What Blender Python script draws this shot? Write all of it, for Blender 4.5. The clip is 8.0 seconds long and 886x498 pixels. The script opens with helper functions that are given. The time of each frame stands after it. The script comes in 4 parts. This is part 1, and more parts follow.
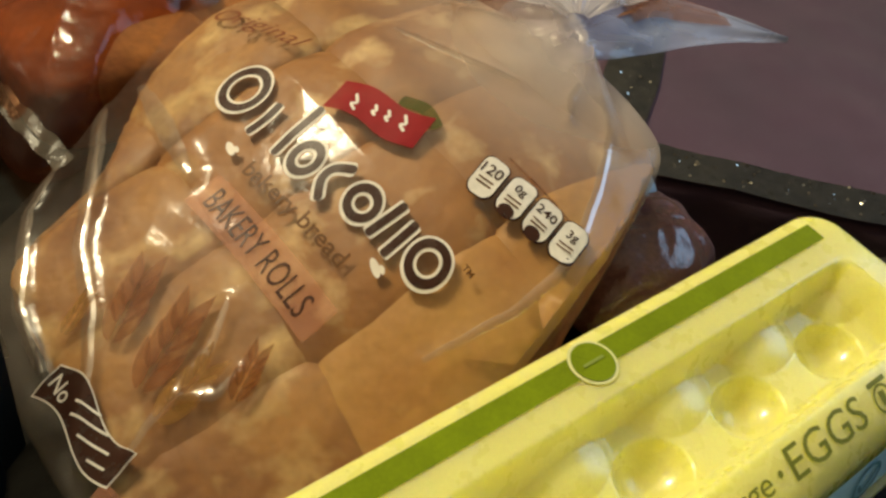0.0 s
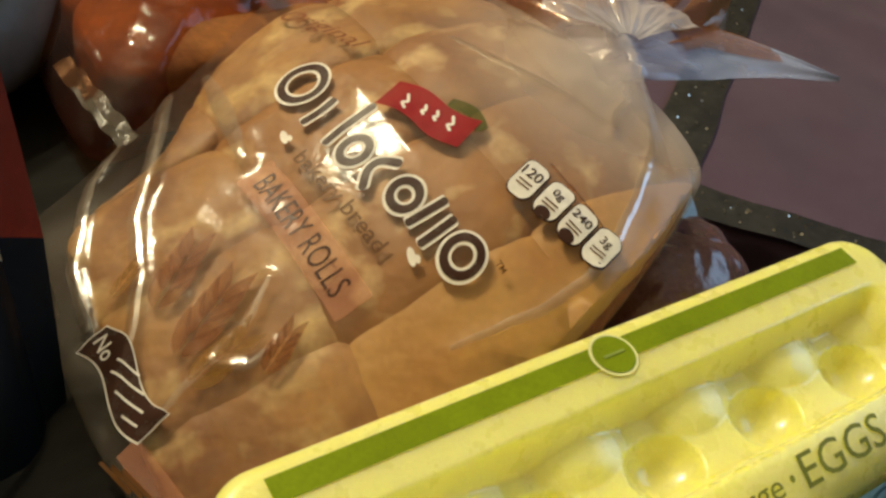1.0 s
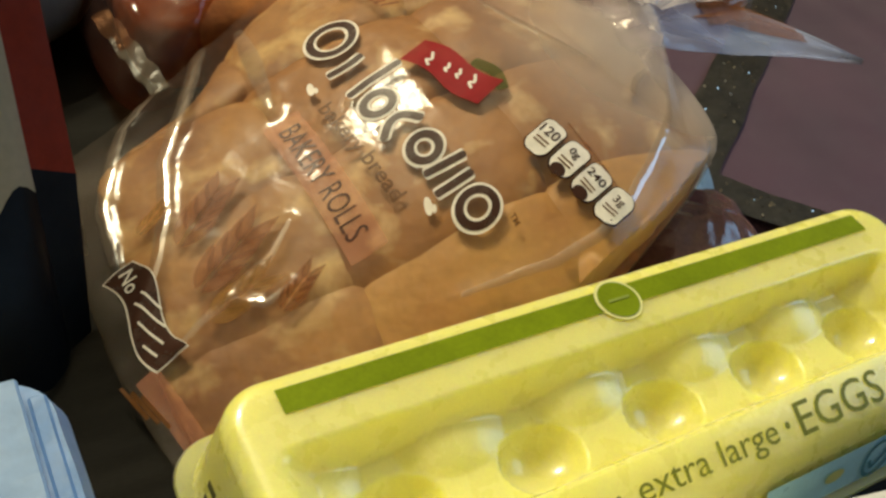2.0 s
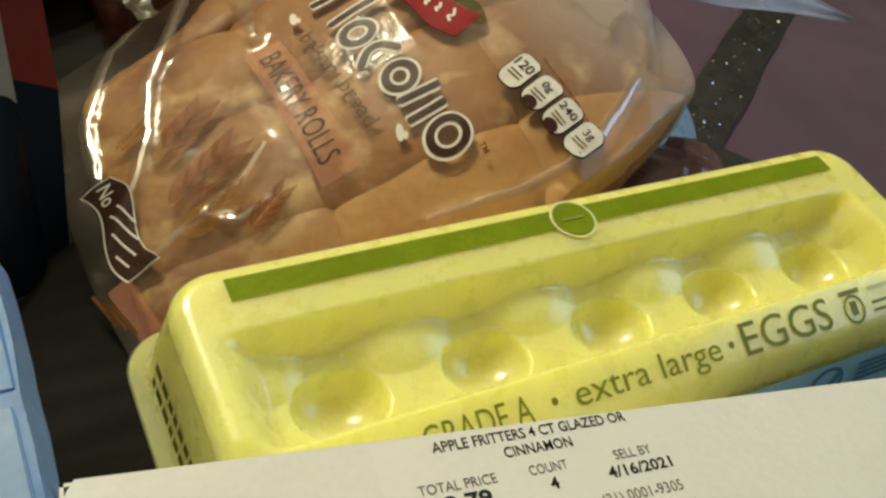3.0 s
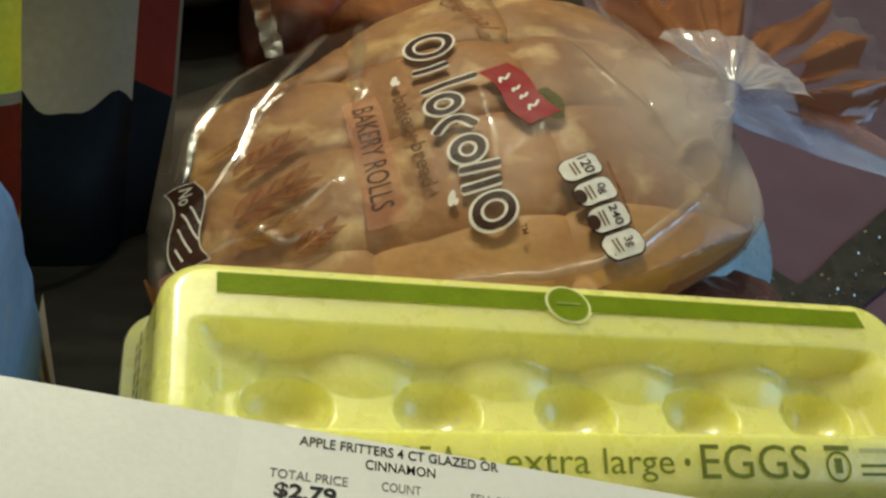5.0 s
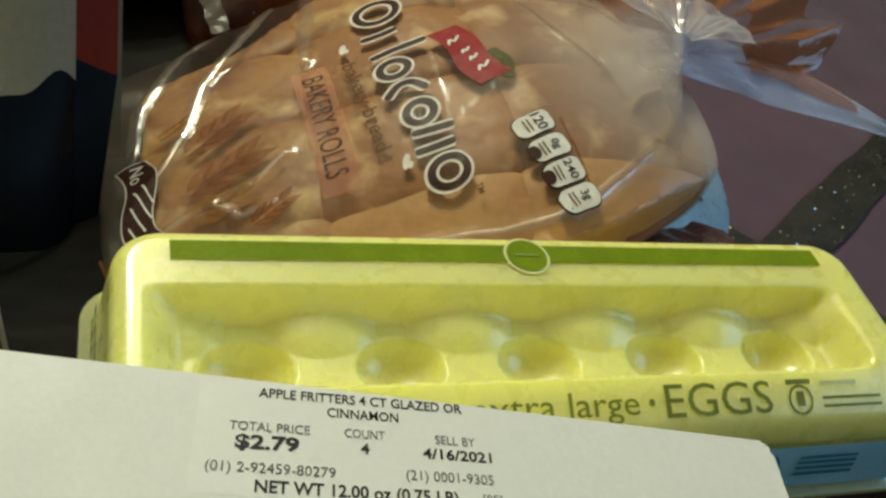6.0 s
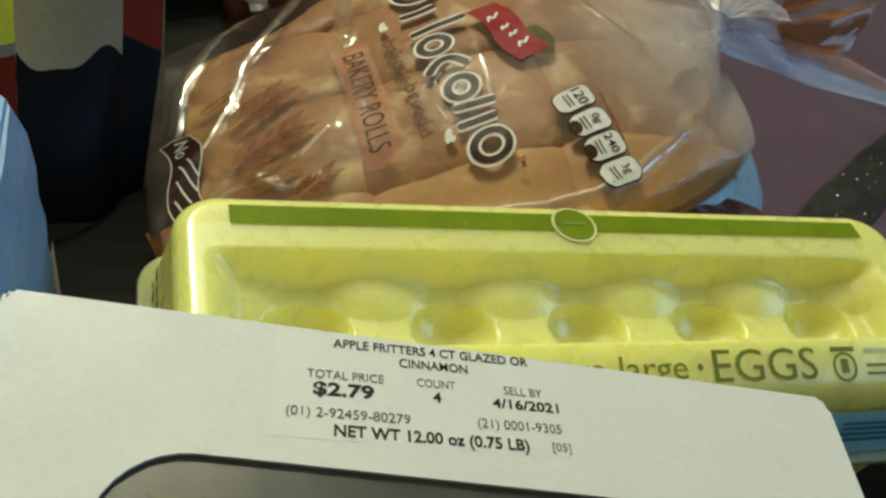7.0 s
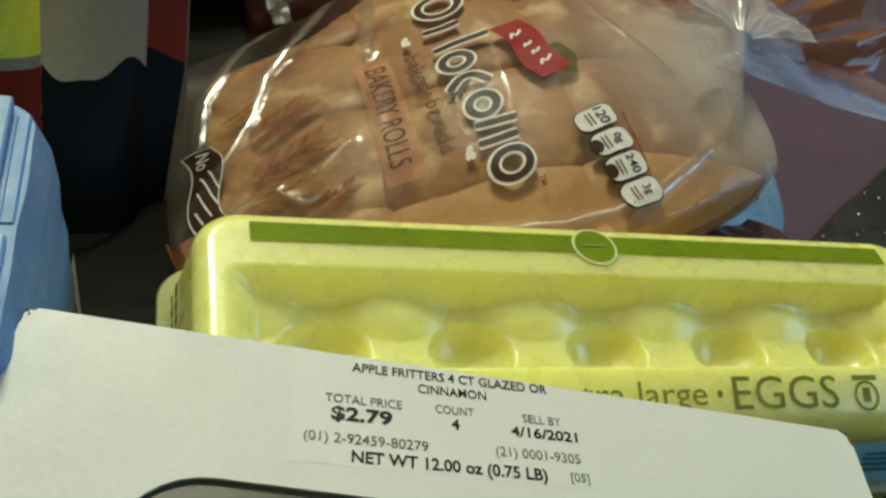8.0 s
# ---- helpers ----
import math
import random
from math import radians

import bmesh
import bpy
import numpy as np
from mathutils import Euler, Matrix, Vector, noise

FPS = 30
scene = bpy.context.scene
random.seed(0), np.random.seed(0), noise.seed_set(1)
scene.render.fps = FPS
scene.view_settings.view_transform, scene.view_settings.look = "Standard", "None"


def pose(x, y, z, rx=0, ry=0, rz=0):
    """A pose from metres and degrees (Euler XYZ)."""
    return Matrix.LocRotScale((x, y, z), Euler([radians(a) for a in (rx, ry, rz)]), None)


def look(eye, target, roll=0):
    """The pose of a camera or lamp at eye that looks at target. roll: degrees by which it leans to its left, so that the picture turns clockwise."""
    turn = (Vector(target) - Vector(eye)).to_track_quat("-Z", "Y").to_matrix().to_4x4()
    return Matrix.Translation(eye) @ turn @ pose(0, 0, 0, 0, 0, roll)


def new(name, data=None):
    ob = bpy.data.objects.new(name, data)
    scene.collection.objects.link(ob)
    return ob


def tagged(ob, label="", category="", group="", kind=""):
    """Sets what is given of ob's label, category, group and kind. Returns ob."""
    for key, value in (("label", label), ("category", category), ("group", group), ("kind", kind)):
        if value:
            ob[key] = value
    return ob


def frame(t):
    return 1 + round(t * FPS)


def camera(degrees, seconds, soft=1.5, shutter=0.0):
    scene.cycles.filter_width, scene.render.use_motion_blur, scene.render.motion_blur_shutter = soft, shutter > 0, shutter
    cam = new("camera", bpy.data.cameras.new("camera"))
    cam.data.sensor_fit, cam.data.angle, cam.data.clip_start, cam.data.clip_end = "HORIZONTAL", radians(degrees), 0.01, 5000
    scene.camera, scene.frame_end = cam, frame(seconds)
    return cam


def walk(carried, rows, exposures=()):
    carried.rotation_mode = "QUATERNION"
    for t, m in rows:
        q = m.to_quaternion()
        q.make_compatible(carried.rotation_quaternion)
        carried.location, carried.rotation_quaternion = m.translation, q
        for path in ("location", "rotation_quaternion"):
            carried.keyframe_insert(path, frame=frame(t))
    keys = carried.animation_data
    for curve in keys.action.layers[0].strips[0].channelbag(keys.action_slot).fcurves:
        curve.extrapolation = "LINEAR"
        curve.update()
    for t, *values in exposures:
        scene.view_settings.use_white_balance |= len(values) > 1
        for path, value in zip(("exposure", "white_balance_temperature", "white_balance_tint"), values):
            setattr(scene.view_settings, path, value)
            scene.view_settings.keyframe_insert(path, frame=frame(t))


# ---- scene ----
from mathutils.bvhtree import BVHTree

cam = camera(50.9, 8.0, soft=2.6)
PATH = [
    (0, (-0.188, -0.055, 0.301), (0.865, 0.887, -1.115), 15.1),
    (0.5, (-0.193, -0.063, 0.298), (0.836, 0.971, -1.071), 16.1),
    (1, (-0.195, -0.078, 0.296), (0.797, 0.99, -1.073), 15.8),
    (1.5, (-0.201, -0.09, 0.292), (0.759, 0.994, -1.088), 15.9),
    (2.8, (-0.199, -0.122, 0.288), (0.724, 0.968, -1.113), 18.1),
    (3, (-0.191, -0.130, 0.283), (0.712, 0.960, -1.131), 18.1),
    (3.5, (-0.176, -0.141, 0.301), (0.683, 0.992, -1.107), 24.5),
    (4, (-0.147, -0.171, 0.308), (0.608, 1.088, -1.051), 29.8),
    (4.2, (-0.149, -0.170, 0.301), (0.537, 1.140, -1.046), 28.3),
    (5.3, (-0.144, -0.172, 0.295), (0.472, 1.181, -1.043), 19.6),
    (5.5, (-0.141, -0.174, 0.293), (0.493, 1.176, -1.04), 19.3),
    (6, (-0.143, -0.178, 0.289), (0.526, 1.146, -1.053), 19.6),
    (6.5, (-0.149, -0.181, 0.281), (0.514, 1.138, -1.069), 19.3),
    (7, (-0.158, -0.185, 0.283), (0.491, 1.133, -1.075), 19.4),
    (7.5, (-0.157, -0.185, 0.287), (0.477, 1.138, -1.072), 19.8),
    (8, (-0.159, -0.181, 0.285), (0.457, 1.155, -1.07), 19.5),
]
walk(cam, [(t, look(eye, target, roll)) for t, eye, target, roll in PATH],
     [(0.0, 0.0, 6600, -2), (1.5, 0.03, 6500, -3), (3.0, -0.12, 6100, -6), (4.0, -0.16, 5800, -8), (5.5, -0.23, 5600, -11), (8.0, -0.23, 5400, -15)])

# ---------------------------------------------------------------- light
world = bpy.data.worlds.new("world")
scene.world = world
world.use_nodes = True
world.node_tree.nodes["Background"].inputs["Color"].default_value = (0.55, 0.7, 1.0, 1)
world.node_tree.nodes["Background"].inputs["Strength"].default_value = 0.5


def lamp(name, kind, at, energy, color, size, target=None):
    data = bpy.data.lights.new(name, kind)
    data.energy, data.color = energy, color
    if kind == "AREA":
        data.shape, data.size, data.size_y = "RECTANGLE", *size
    else:
        data.shadow_soft_size = size
    ob = new(name, data)
    ob.matrix_world = look(at, target or (at[0], at[1], -1)) if kind == "AREA" else Matrix.Translation(at)
    return ob


# three warm bulbs under the ceiling, and the sky through the window
BULBS = ((-0.46, 1.24, 1.32), (-0.24, 1.14, 1.32), (-0.32, 1.38, 1.32))
for at in BULBS:
    lamp("bulb_light", "POINT", at, 37.5, (1.0, 0.82, 0.58), 0.035)
lamp("window_light", "AREA", (1.78, -0.25, 1.05), 11.0, (0.45, 0.65, 1.0), (1.3, 1.1), (0, 0.3, 0.1))

# ---------------------------------------------------------------- materials
def nodes_of(name):
    m = bpy.data.materials.new(name)
    m.use_nodes = True
    nt = m.node_tree
    nt.nodes.clear()
    return m, nt


def ramp_noise(nt, scale, detail, low, high, coords, distort=0.0):
    n = nt.nodes.new("ShaderNodeTexNoise")
    n.inputs["Scale"].default_value = scale
    n.inputs["Detail"].default_value = detail
    n.inputs["Distortion"].default_value = distort
    nt.links.new(coords, n.inputs["Vector"])
    r = nt.nodes.new("ShaderNodeMapRange")
    r.inputs["From Min"].default_value, r.inputs["From Max"].default_value = 0.3, 0.7
    r.inputs["To Min"].default_value, r.inputs["To Max"].default_value = low, high
    nt.links.new(n.outputs["Fac"], r.inputs["Value"])
    return r.outputs["Result"]


def surface(name, color, rough=0.5, metal=0.0, coarse=30.0, fine=400.0, vary=0.12, second=None, bump=0.1, bump_scale=None,
            sheen=0.0, coat=0.0, sub=0.0, spec=0.5, stretch=(1, 1, 1), sub_color=None, patch=None):
    """A real surface: base colour with coarse and fine variation, uneven gloss and fine relief."""
    m, nt = nodes_of(name)
    out = nt.nodes.new("ShaderNodeOutputMaterial")
    b = nt.nodes.new("ShaderNodeBsdfPrincipled")
    tc = nt.nodes.new("ShaderNodeTexCoord")
    mp = nt.nodes.new("ShaderNodeMapping")
    mp.inputs["Scale"].default_value = stretch
    nt.links.new(tc.outputs["Object"], mp.inputs["Vector"])
    co = mp.outputs["Vector"]
    second = second or tuple(c * (1 - 2.2 * vary) for c in color)
    mix = nt.nodes.new("ShaderNodeMix")
    mix.data_type = "RGBA"
    mix.inputs["A"].default_value = (*color, 1)
    mix.inputs["B"].default_value = (*second, 1)
    nt.links.new(ramp_noise(nt, coarse, 4, 0.0, 1.0, co), mix.inputs["Factor"])
    if patch:
        spot = nt.nodes.new("ShaderNodeMix")
        spot.data_type = "RGBA"
        n = nt.nodes.new("ShaderNodeTexNoise")
        n.inputs["Scale"].default_value, n.inputs["Detail"].default_value, n.inputs["Distortion"].default_value = patch[1], 5, 0.3
        nt.links.new(co, n.inputs["Vector"])
        r = nt.nodes.new("ShaderNodeMapRange")
        r.inputs["From Min"].default_value, r.inputs["From Max"].default_value = patch[2] - 0.04, patch[2] + 0.17
        nt.links.new(n.outputs["Fac"], r.inputs["Value"])
        nt.links.new(r.outputs["Result"], spot.inputs["Factor"])
        nt.links.new(mix.outputs["Result"], spot.inputs["A"])
        spot.inputs["B"].default_value = (*patch[0], 1)
        mix = spot
    grain = nt.nodes.new("ShaderNodeMix")
    grain.data_type, grain.blend_type = "RGBA", "MULTIPLY"
    grain.inputs["Factor"].default_value = 1.0
    g = ramp_noise(nt, fine, 3, 1 - vary, 1 + vary * 0.5, co)
    comb = nt.nodes.new("ShaderNodeCombineColor")
    for c in ("Red", "Green", "Blue"):
        nt.links.new(g, comb.inputs[c])
    nt.links.new(mix.outputs["Result"], grain.inputs["A"])
    nt.links.new(comb.outputs["Color"], grain.inputs["B"])
    nt.links.new(grain.outputs["Result"], b.inputs["Base Color"])
    nt.links.new(ramp_noise(nt, coarse * 2.3, 3, max(rough - 0.08, 0.02), min(rough + 0.08, 1), co), b.inputs["Roughness"])
    b.inputs["Metallic"].default_value = metal
    b.inputs["Specular IOR Level"].default_value = spec
    b.inputs["Sheen Weight"].default_value = sheen
    b.inputs["Coat Weight"].default_value = coat
    b.inputs["Coat Roughness"].default_value = 0.08
    if sub:
        b.inputs["Subsurface Weight"].default_value = sub
        b.inputs["Subsurface Radius"].default_value = sub_color or (0.01, 0.008, 0.003)
        b.inputs["Subsurface Scale"].default_value = 0.6
    if bump:
        bp = nt.nodes.new("ShaderNodeBump")
        bp.inputs["Strength"].default_value = bump
        bp.inputs["Distance"].default_value = 0.002
        nt.links.new(ramp_noise(nt, bump_scale or fine, 4, 0, 1, co), bp.inputs["Height"])
        nt.links.new(bp.outputs["Normal"], b.inputs["Normal"])
    nt.links.new(b.outputs["BSDF"], out.inputs["Surface"])
    return m


TIE = (0.125, 0.176, 0.072)


def film(name, tint=(0.97, 0.95, 0.92), haze=0.12, haze_color=(0.75, 0.75, 0.75), rough=0.1, wrinkle=0.35, scale=60.0, gloss=0.13, stretch=(1, 1, 1), edge=0.5, tied=0.0, fade=False):
    """Thin clear plastic: mostly see-through, a little milky, with wrinkled gloss."""
    m, nt = nodes_of(name)
    out = nt.nodes.new("ShaderNodeOutputMaterial")
    tr = nt.nodes.new("ShaderNodeBsdfTransparent")
    tr.inputs["Color"].default_value = (*tint, 1)
    df = nt.nodes.new("ShaderNodeBsdfDiffuse")
    df.inputs["Color"].default_value = (*haze_color, 1)
    gl = nt.nodes.new("ShaderNodeBsdfGlossy")
    gl.inputs["Roughness"].default_value = rough
    tc = nt.nodes.new("ShaderNodeTexCoord")
    mp = nt.nodes.new("ShaderNodeMapping")
    mp.inputs["Scale"].default_value = stretch
    nt.links.new(tc.outputs["Object"], mp.inputs["Vector"])
    co = mp.outputs["Vector"]
    bp = nt.nodes.new("ShaderNodeBump")
    bp.inputs["Strength"].default_value = wrinkle
    bp.inputs["Distance"].default_value = 0.004
    nt.links.new(ramp_noise(nt, scale, 5, 0, 1, co, 1.2), bp.inputs["Height"])
    nt.links.new(bp.outputs["Normal"], gl.inputs["Normal"])
    lw = nt.nodes.new("ShaderNodeLayerWeight")
    lw.inputs["Blend"].default_value = 0.5
    nt.links.new(bp.outputs["Normal"], lw.inputs["Normal"])
    cube = nt.nodes.new("ShaderNodeMath")
    cube.operation, cube.inputs[1].default_value = "POWER", 4.0
    nt.links.new(lw.outputs["Facing"], cube.inputs[0])
    fr = nt.nodes.new("ShaderNodeMapRange")
    fr.inputs["To Min"].default_value, fr.inputs["To Max"].default_value = gloss, edge
    nt.links.new(cube.outputs[0], fr.inputs["Value"])
    m1, m2 = nt.nodes.new("ShaderNodeMixShader"), nt.nodes.new("ShaderNodeMixShader")
    milk = ramp_noise(nt, scale * 0.5, 4, haze * 0.5, haze * 1.5, co)
    if tied:
        # film gathers, and turns milky, towards the tie
        geo, far = nt.nodes.new("ShaderNodeNewGeometry"), nt.nodes.new("ShaderNodeVectorMath")
        far.operation = "DISTANCE"
        far.inputs[1].default_value = TIE
        nt.links.new(geo.outputs["Position"], far.inputs[0])
        r = nt.nodes.new("ShaderNodeMapRange")
        r.interpolation_type = "SMOOTHSTEP"
        r.inputs["From Min"].default_value, r.inputs["From Max"].default_value = (0.012, 0.066) if fade else (0.02, 0.120)
        r.inputs["To Min"].default_value, r.inputs["To Max"].default_value = tied, 0.0
        nt.links.new(far.outputs["Value"], r.inputs["Value"])
        add = nt.nodes.new("ShaderNodeMath")
        add.operation = "MULTIPLY" if fade else "ADD"
        nt.links.new(milk, add.inputs[0])
        nt.links.new(r.outputs["Result"], add.inputs[1])
        milk = add.outputs[0]
        if fade:
            thin = nt.nodes.new("ShaderNodeMath")
            thin.operation = "MULTIPLY"
            nt.links.new(fr.outputs[0], thin.inputs[0])
            nt.links.new(r.outputs["Result"], thin.inputs[1])
            fr = thin
    nt.links.new(milk, m1.inputs["Fac"])
    nt.links.new(tr.outputs[0], m1.inputs[1])
    nt.links.new(df.outputs[0], m1.inputs[2])
    nt.links.new(fr.outputs[0], m2.inputs["Fac"])
    nt.links.new(m1.outputs[0], m2.inputs[1])
    nt.links.new(gl.outputs[0], m2.inputs[2])
    nt.links.new(m2.outputs[0], out.inputs["Surface"])
    return m


def ink(name, color, cover=0.85, rough=0.35):
    """Printing ink on film: partly see-through colour, worn a little."""
    m, nt = nodes_of(name)
    out = nt.nodes.new("ShaderNodeOutputMaterial")
    b = nt.nodes.new("ShaderNodeBsdfPrincipled")
    b.inputs["Base Color"].default_value = (*color, 1)
    b.inputs["Roughness"].default_value = rough
    b.inputs["Specular IOR Level"].default_value = 0.15
    tr = nt.nodes.new("ShaderNodeBsdfTransparent")
    tc = nt.nodes.new("ShaderNodeTexCoord")
    mx = nt.nodes.new("ShaderNodeMixShader")
    nt.links.new(ramp_noise(nt, 180, 4, cover * 0.88, min(cover * 1.08, 1.0), tc.outputs["Object"]), mx.inputs["Fac"])
    nt.links.new(tr.outputs[0], mx.inputs[1])
    nt.links.new(b.outputs[0], mx.inputs[2])
    nt.links.new(mx.outputs[0], out.inputs["Surface"])
    return m


FOAM = surface("yellow_foam", (0.86, 0.83, 0.27), 0.30, coarse=45, fine=900, vary=0.03, second=(0.85, 0.81, 0.24), bump=0.02, coat=0.5, sub=0.95, sub_color=(0.036, 0.034, 0.005))
GREEN_INK = surface("green_ink", (0.21, 0.28, 0.008), 0.6, spec=0.08, coarse=60, fine=700, vary=0.1, bump=0.02)
OLIVE_INK = surface("olive_ink", (0.23, 0.25, 0.028), 0.45, spec=0.2, coarse=80, fine=900, vary=0.12, bump=0)
DARK_INK = surface("dark_ink", (0.12, 0.115, 0.03), 0.5, spec=0.2, coarse=90, fine=900, vary=0.2, bump=0)
SKY_INK = surface("light_blue_ink", (0.50, 0.82, 0.90), 0.35, coarse=40, fine=700, vary=0.06, bump=0.02)
TEAL_INK = surface("teal_ink", (0.12, 0.33, 0.36), 0.4, vary=0.1, bump=0)
CARD = surface("white_card", (0.80, 0.785, 0.735), 0.55, coarse=20, fine=600, vary=0.03, bump=0.03)
STICKER = surface("white_sticker", (0.81, 0.795, 0.745), 0.5, coarse=25, fine=500, vary=0.02, bump=0.02)
BLACK_INK = surface("black_ink", (0.03, 0.03, 0.03), 0.5, spec=0.2, coarse=200, fine=1500, vary=0.25, bump=0)
GREY_INK = surface("grey_ink", (0.2, 0.2, 0.2), 0.5, spec=0.2, coarse=200, fine=1500, vary=0.25, bump=0)
CRUST = surface("roll_crust", (0.215, 0.082, 0.016), 0.6, coarse=24, fine=260, vary=0.1, second=(0.37, 0.172, 0.042), bump=0.2, bump_scale=120, sub=0.2, patch=((0.62, 0.44, 0.22), 46, 0.56))
CRUST_MID = surface("brown_crust", (0.17, 0.060, 0.012), 0.6, coarse=24, fine=260, vary=0.12, second=(0.38, 0.188, 0.048), bump=0.2, bump_scale=120, sub=0.15, patch=((0.55, 0.38, 0.16), 38, 0.54))
CRUST_PALE = surface("pale_roll_side", (0.38, 0.178, 0.044), 0.6, coarse=24, fine=260, vary=0.1, second=(0.49, 0.275, 0.08), bump=0.2, bump_scale=120, sub=0.2)
CRUST_DARK = surface("dark_crust", (0.13, 0.036, 0.008), 0.7, coarse=25, fine=240, vary=0.18, second=(0.34, 0.13, 0.028), spec=0.2, bump=0.15, bump_scale=140)
FILM = film("clear_bag_film", tint=(0.99, 0.97, 0.94), haze=0.035, haze_color=(0.58, 0.48, 0.41), rough=0.15, wrinkle=0.09, scale=26, gloss=0.032, edge=0.10, tied=0.60)
CREASE_FILM = film("folded_bag_film", tint=(0.99, 0.97, 0.94), haze=0.08, haze_color=(0.88, 0.68, 0.52), rough=0.085, wrinkle=0.10, scale=55, gloss=0.25, edge=0.32)
# milky film; the window's bluish light is put into its haze colour
TAIL_FILM = film("milky_blue_lit_film", haze=0.38, haze_color=(0.36, 0.43, 0.66), rough=0.12, wrinkle=0.12, scale=25, stretch=(1, 2, 1), gloss=0.05, edge=0.12)
BACK_FILM = film("crinkled_bag_film", tint=(0.80, 0.58, 0.42), haze=0.05, haze_color=(0.30, 0.16, 0.14), rough=0.07, wrinkle=0.25, scale=35, gloss=0.03, edge=0.15)
PANE = film("window_film", tint=(0.5, 0.5, 0.48), haze=0.12, haze_color=(0.25, 0.25, 0.24), rough=0.05, wrinkle=0.1, scale=15)
BROWN_INK = ink("brown_ink", (0.045, 0.018, 0.012), 0.96)
WHITE_INK = ink("white_ink", (0.82, 0.78, 0.72), 0.9)
RED_INK = ink("red_ink", (0.25, 0.003, 0.010), 0.98)
LEAF_INK = ink("leaf_ink", (0.07, 0.08, 0.015), 0.8)
SCRIPT_INK = ink("script_ink", (0.17, 0.05, 0.02), 0.92)
RUST_INK = ink("rust_ink", (0.21, 0.065, 0.018), 0.58)
PEACH_INK = ink("peach_ink", (0.66, 0.29, 0.18), 0.34)
TAN_INK = ink("tan_ink", (0.12, 0.05, 0.014), 0.95)
CLOTH = surface("purple_cloth", (0.086, 0.035, 0.064), 0.75, coarse=9, fine=900, vary=0.12, second=(0.064, 0.029, 0.052), bump=0.25, sheen=0.25)
GLITTER_BASE = surface("glitter_ribbon", (0.045, 0.040, 0.029), 0.45, coarse=60, fine=1200, vary=0.3, bump=0.5, metal=0.3)
FLAKE = surface("glitter_flake", (0.5, 0.47, 0.40), 0.18, metal=1.0, vary=0.1, bump=0)
TABLE_TOP = surface("dark_table_top", (0.010, 0.009, 0.007), 0.75, spec=0.1, coarse=12, fine=300, vary=0.2, bump=0.1, stretch=(1, 5, 1))
FLOOR_WOOD = surface("dark_floor_wood", (0.06, 0.035, 0.022), 0.5, coarse=8, fine=200, vary=0.25, bump=0.1, stretch=(1, 6, 1))
PLASTER = surface("wall_paint", (0.26, 0.22, 0.18), 0.8, coarse=4, fine=150, vary=0.05, bump=0.1)
CEIL_PAINT = surface("ceiling_paint", (0.52, 0.49, 0.44), 0.9, coarse=5, fine=200, vary=0.04, bump=0.1)
BLUE_PAPER = surface("blue_paper", (0.11, 0.24, 0.52), 0.5, coarse=25, fine=350, vary=0.12, second=(0.135, 0.275, 0.55), bump=0.15, bump_scale=90)
PALE_BLUE_PAPER = surface("pale_blue_paper", (0.22, 0.37, 0.64), 0.5, coarse=25, fine=350, vary=0.08, bump=0.1, bump_scale=90)
CREAM_PAPER = surface("cream_paper", (0.55, 0.50, 0.38), 0.6, coarse=30, fine=400, vary=0.1, bump=0.1)
WHITE_POUCH = surface("white_pouch", (0.25, 0.225, 0.17), 0.6, spec=0.2, coarse=18, fine=250, vary=0.08, bump=0.2, bump_scale=40)
NAVY_POUCH = surface("navy_pouch", (0.003, 0.0045, 0.007), 0.5, coarse=18, fine=250, vary=0.2, bump=0.08, bump_scale=30, spec=0.07)
RED_POUCH = surface("red_pouch", (0.15, 0.016, 0.006), 0.65, spec=0.12, coarse=20, fine=250, vary=0.12, bump=0.2, bump_scale=40)
YELLOW_POUCH = surface("yellow_pouch", (0.80, 0.66, 0.03), 0.35, coarse=20, fine=250, vary=0.1, second=(0.5, 0.6, 0.05), bump=0.2, bump_scale=40)
GREY_CLOTH = surface("grey_cloth", (0.25, 0.23, 0.21), 0.85, coarse=15, fine=700, vary=0.12, bump=0.3)
SKY_POUCH = surface("light_blue_pouch", (0.45, 0.66, 0.80), 0.3, coarse=40, fine=300, vary=0.1, bump=0.25, bump_scale=60)
MAROON = surface("maroon_print", (0.10, 0.015, 0.02), 0.35, vary=0.1, bump=0)
MAROON_FILM = surface("maroon_film", (0.115, 0.040, 0.048), 0.22, coarse=30, vary=0.2, second=(0.16, 0.075, 0.05), bump=0.5, bump_scale=70, coat=0.5)
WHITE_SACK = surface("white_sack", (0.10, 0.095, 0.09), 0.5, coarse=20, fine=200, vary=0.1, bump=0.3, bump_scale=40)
METAL = surface("brushed_metal", (0.5, 0.48, 0.45), 0.35, metal=1.0, vary=0.1, bump=0.05)


# ---------------------------------------------------------------- mesh helpers
def thing(name, label, category, at=(0, 0, 0), group="", kind=""):
    ob = new(name)
    ob.location = at
    ob.empty_display_size = 0.02
    return tagged(ob, label, category, group, kind)


def part(name, bm, material, parent=None, label="", smooth=True):
    """Links a bmesh, in world coordinates, as one mesh object under a thing or part."""
    me = bpy.data.meshes.new(name)
    bmesh.ops.recalc_face_normals(bm, faces=bm.faces[:])
    for f in bm.faces:
        f.smooth = smooth
    bm.to_mesh(me)
    bm.free()
    me.materials.append(material)
    ob = new(name, me)
    if parent:
        base = Vector((0, 0, 0))
        p = parent
        while p:
            base += p.location
            p = p.parent
        me.transform(Matrix.Translation(-base))
        ob.parent = parent
    if label:
        ob["label"] = label
    return ob


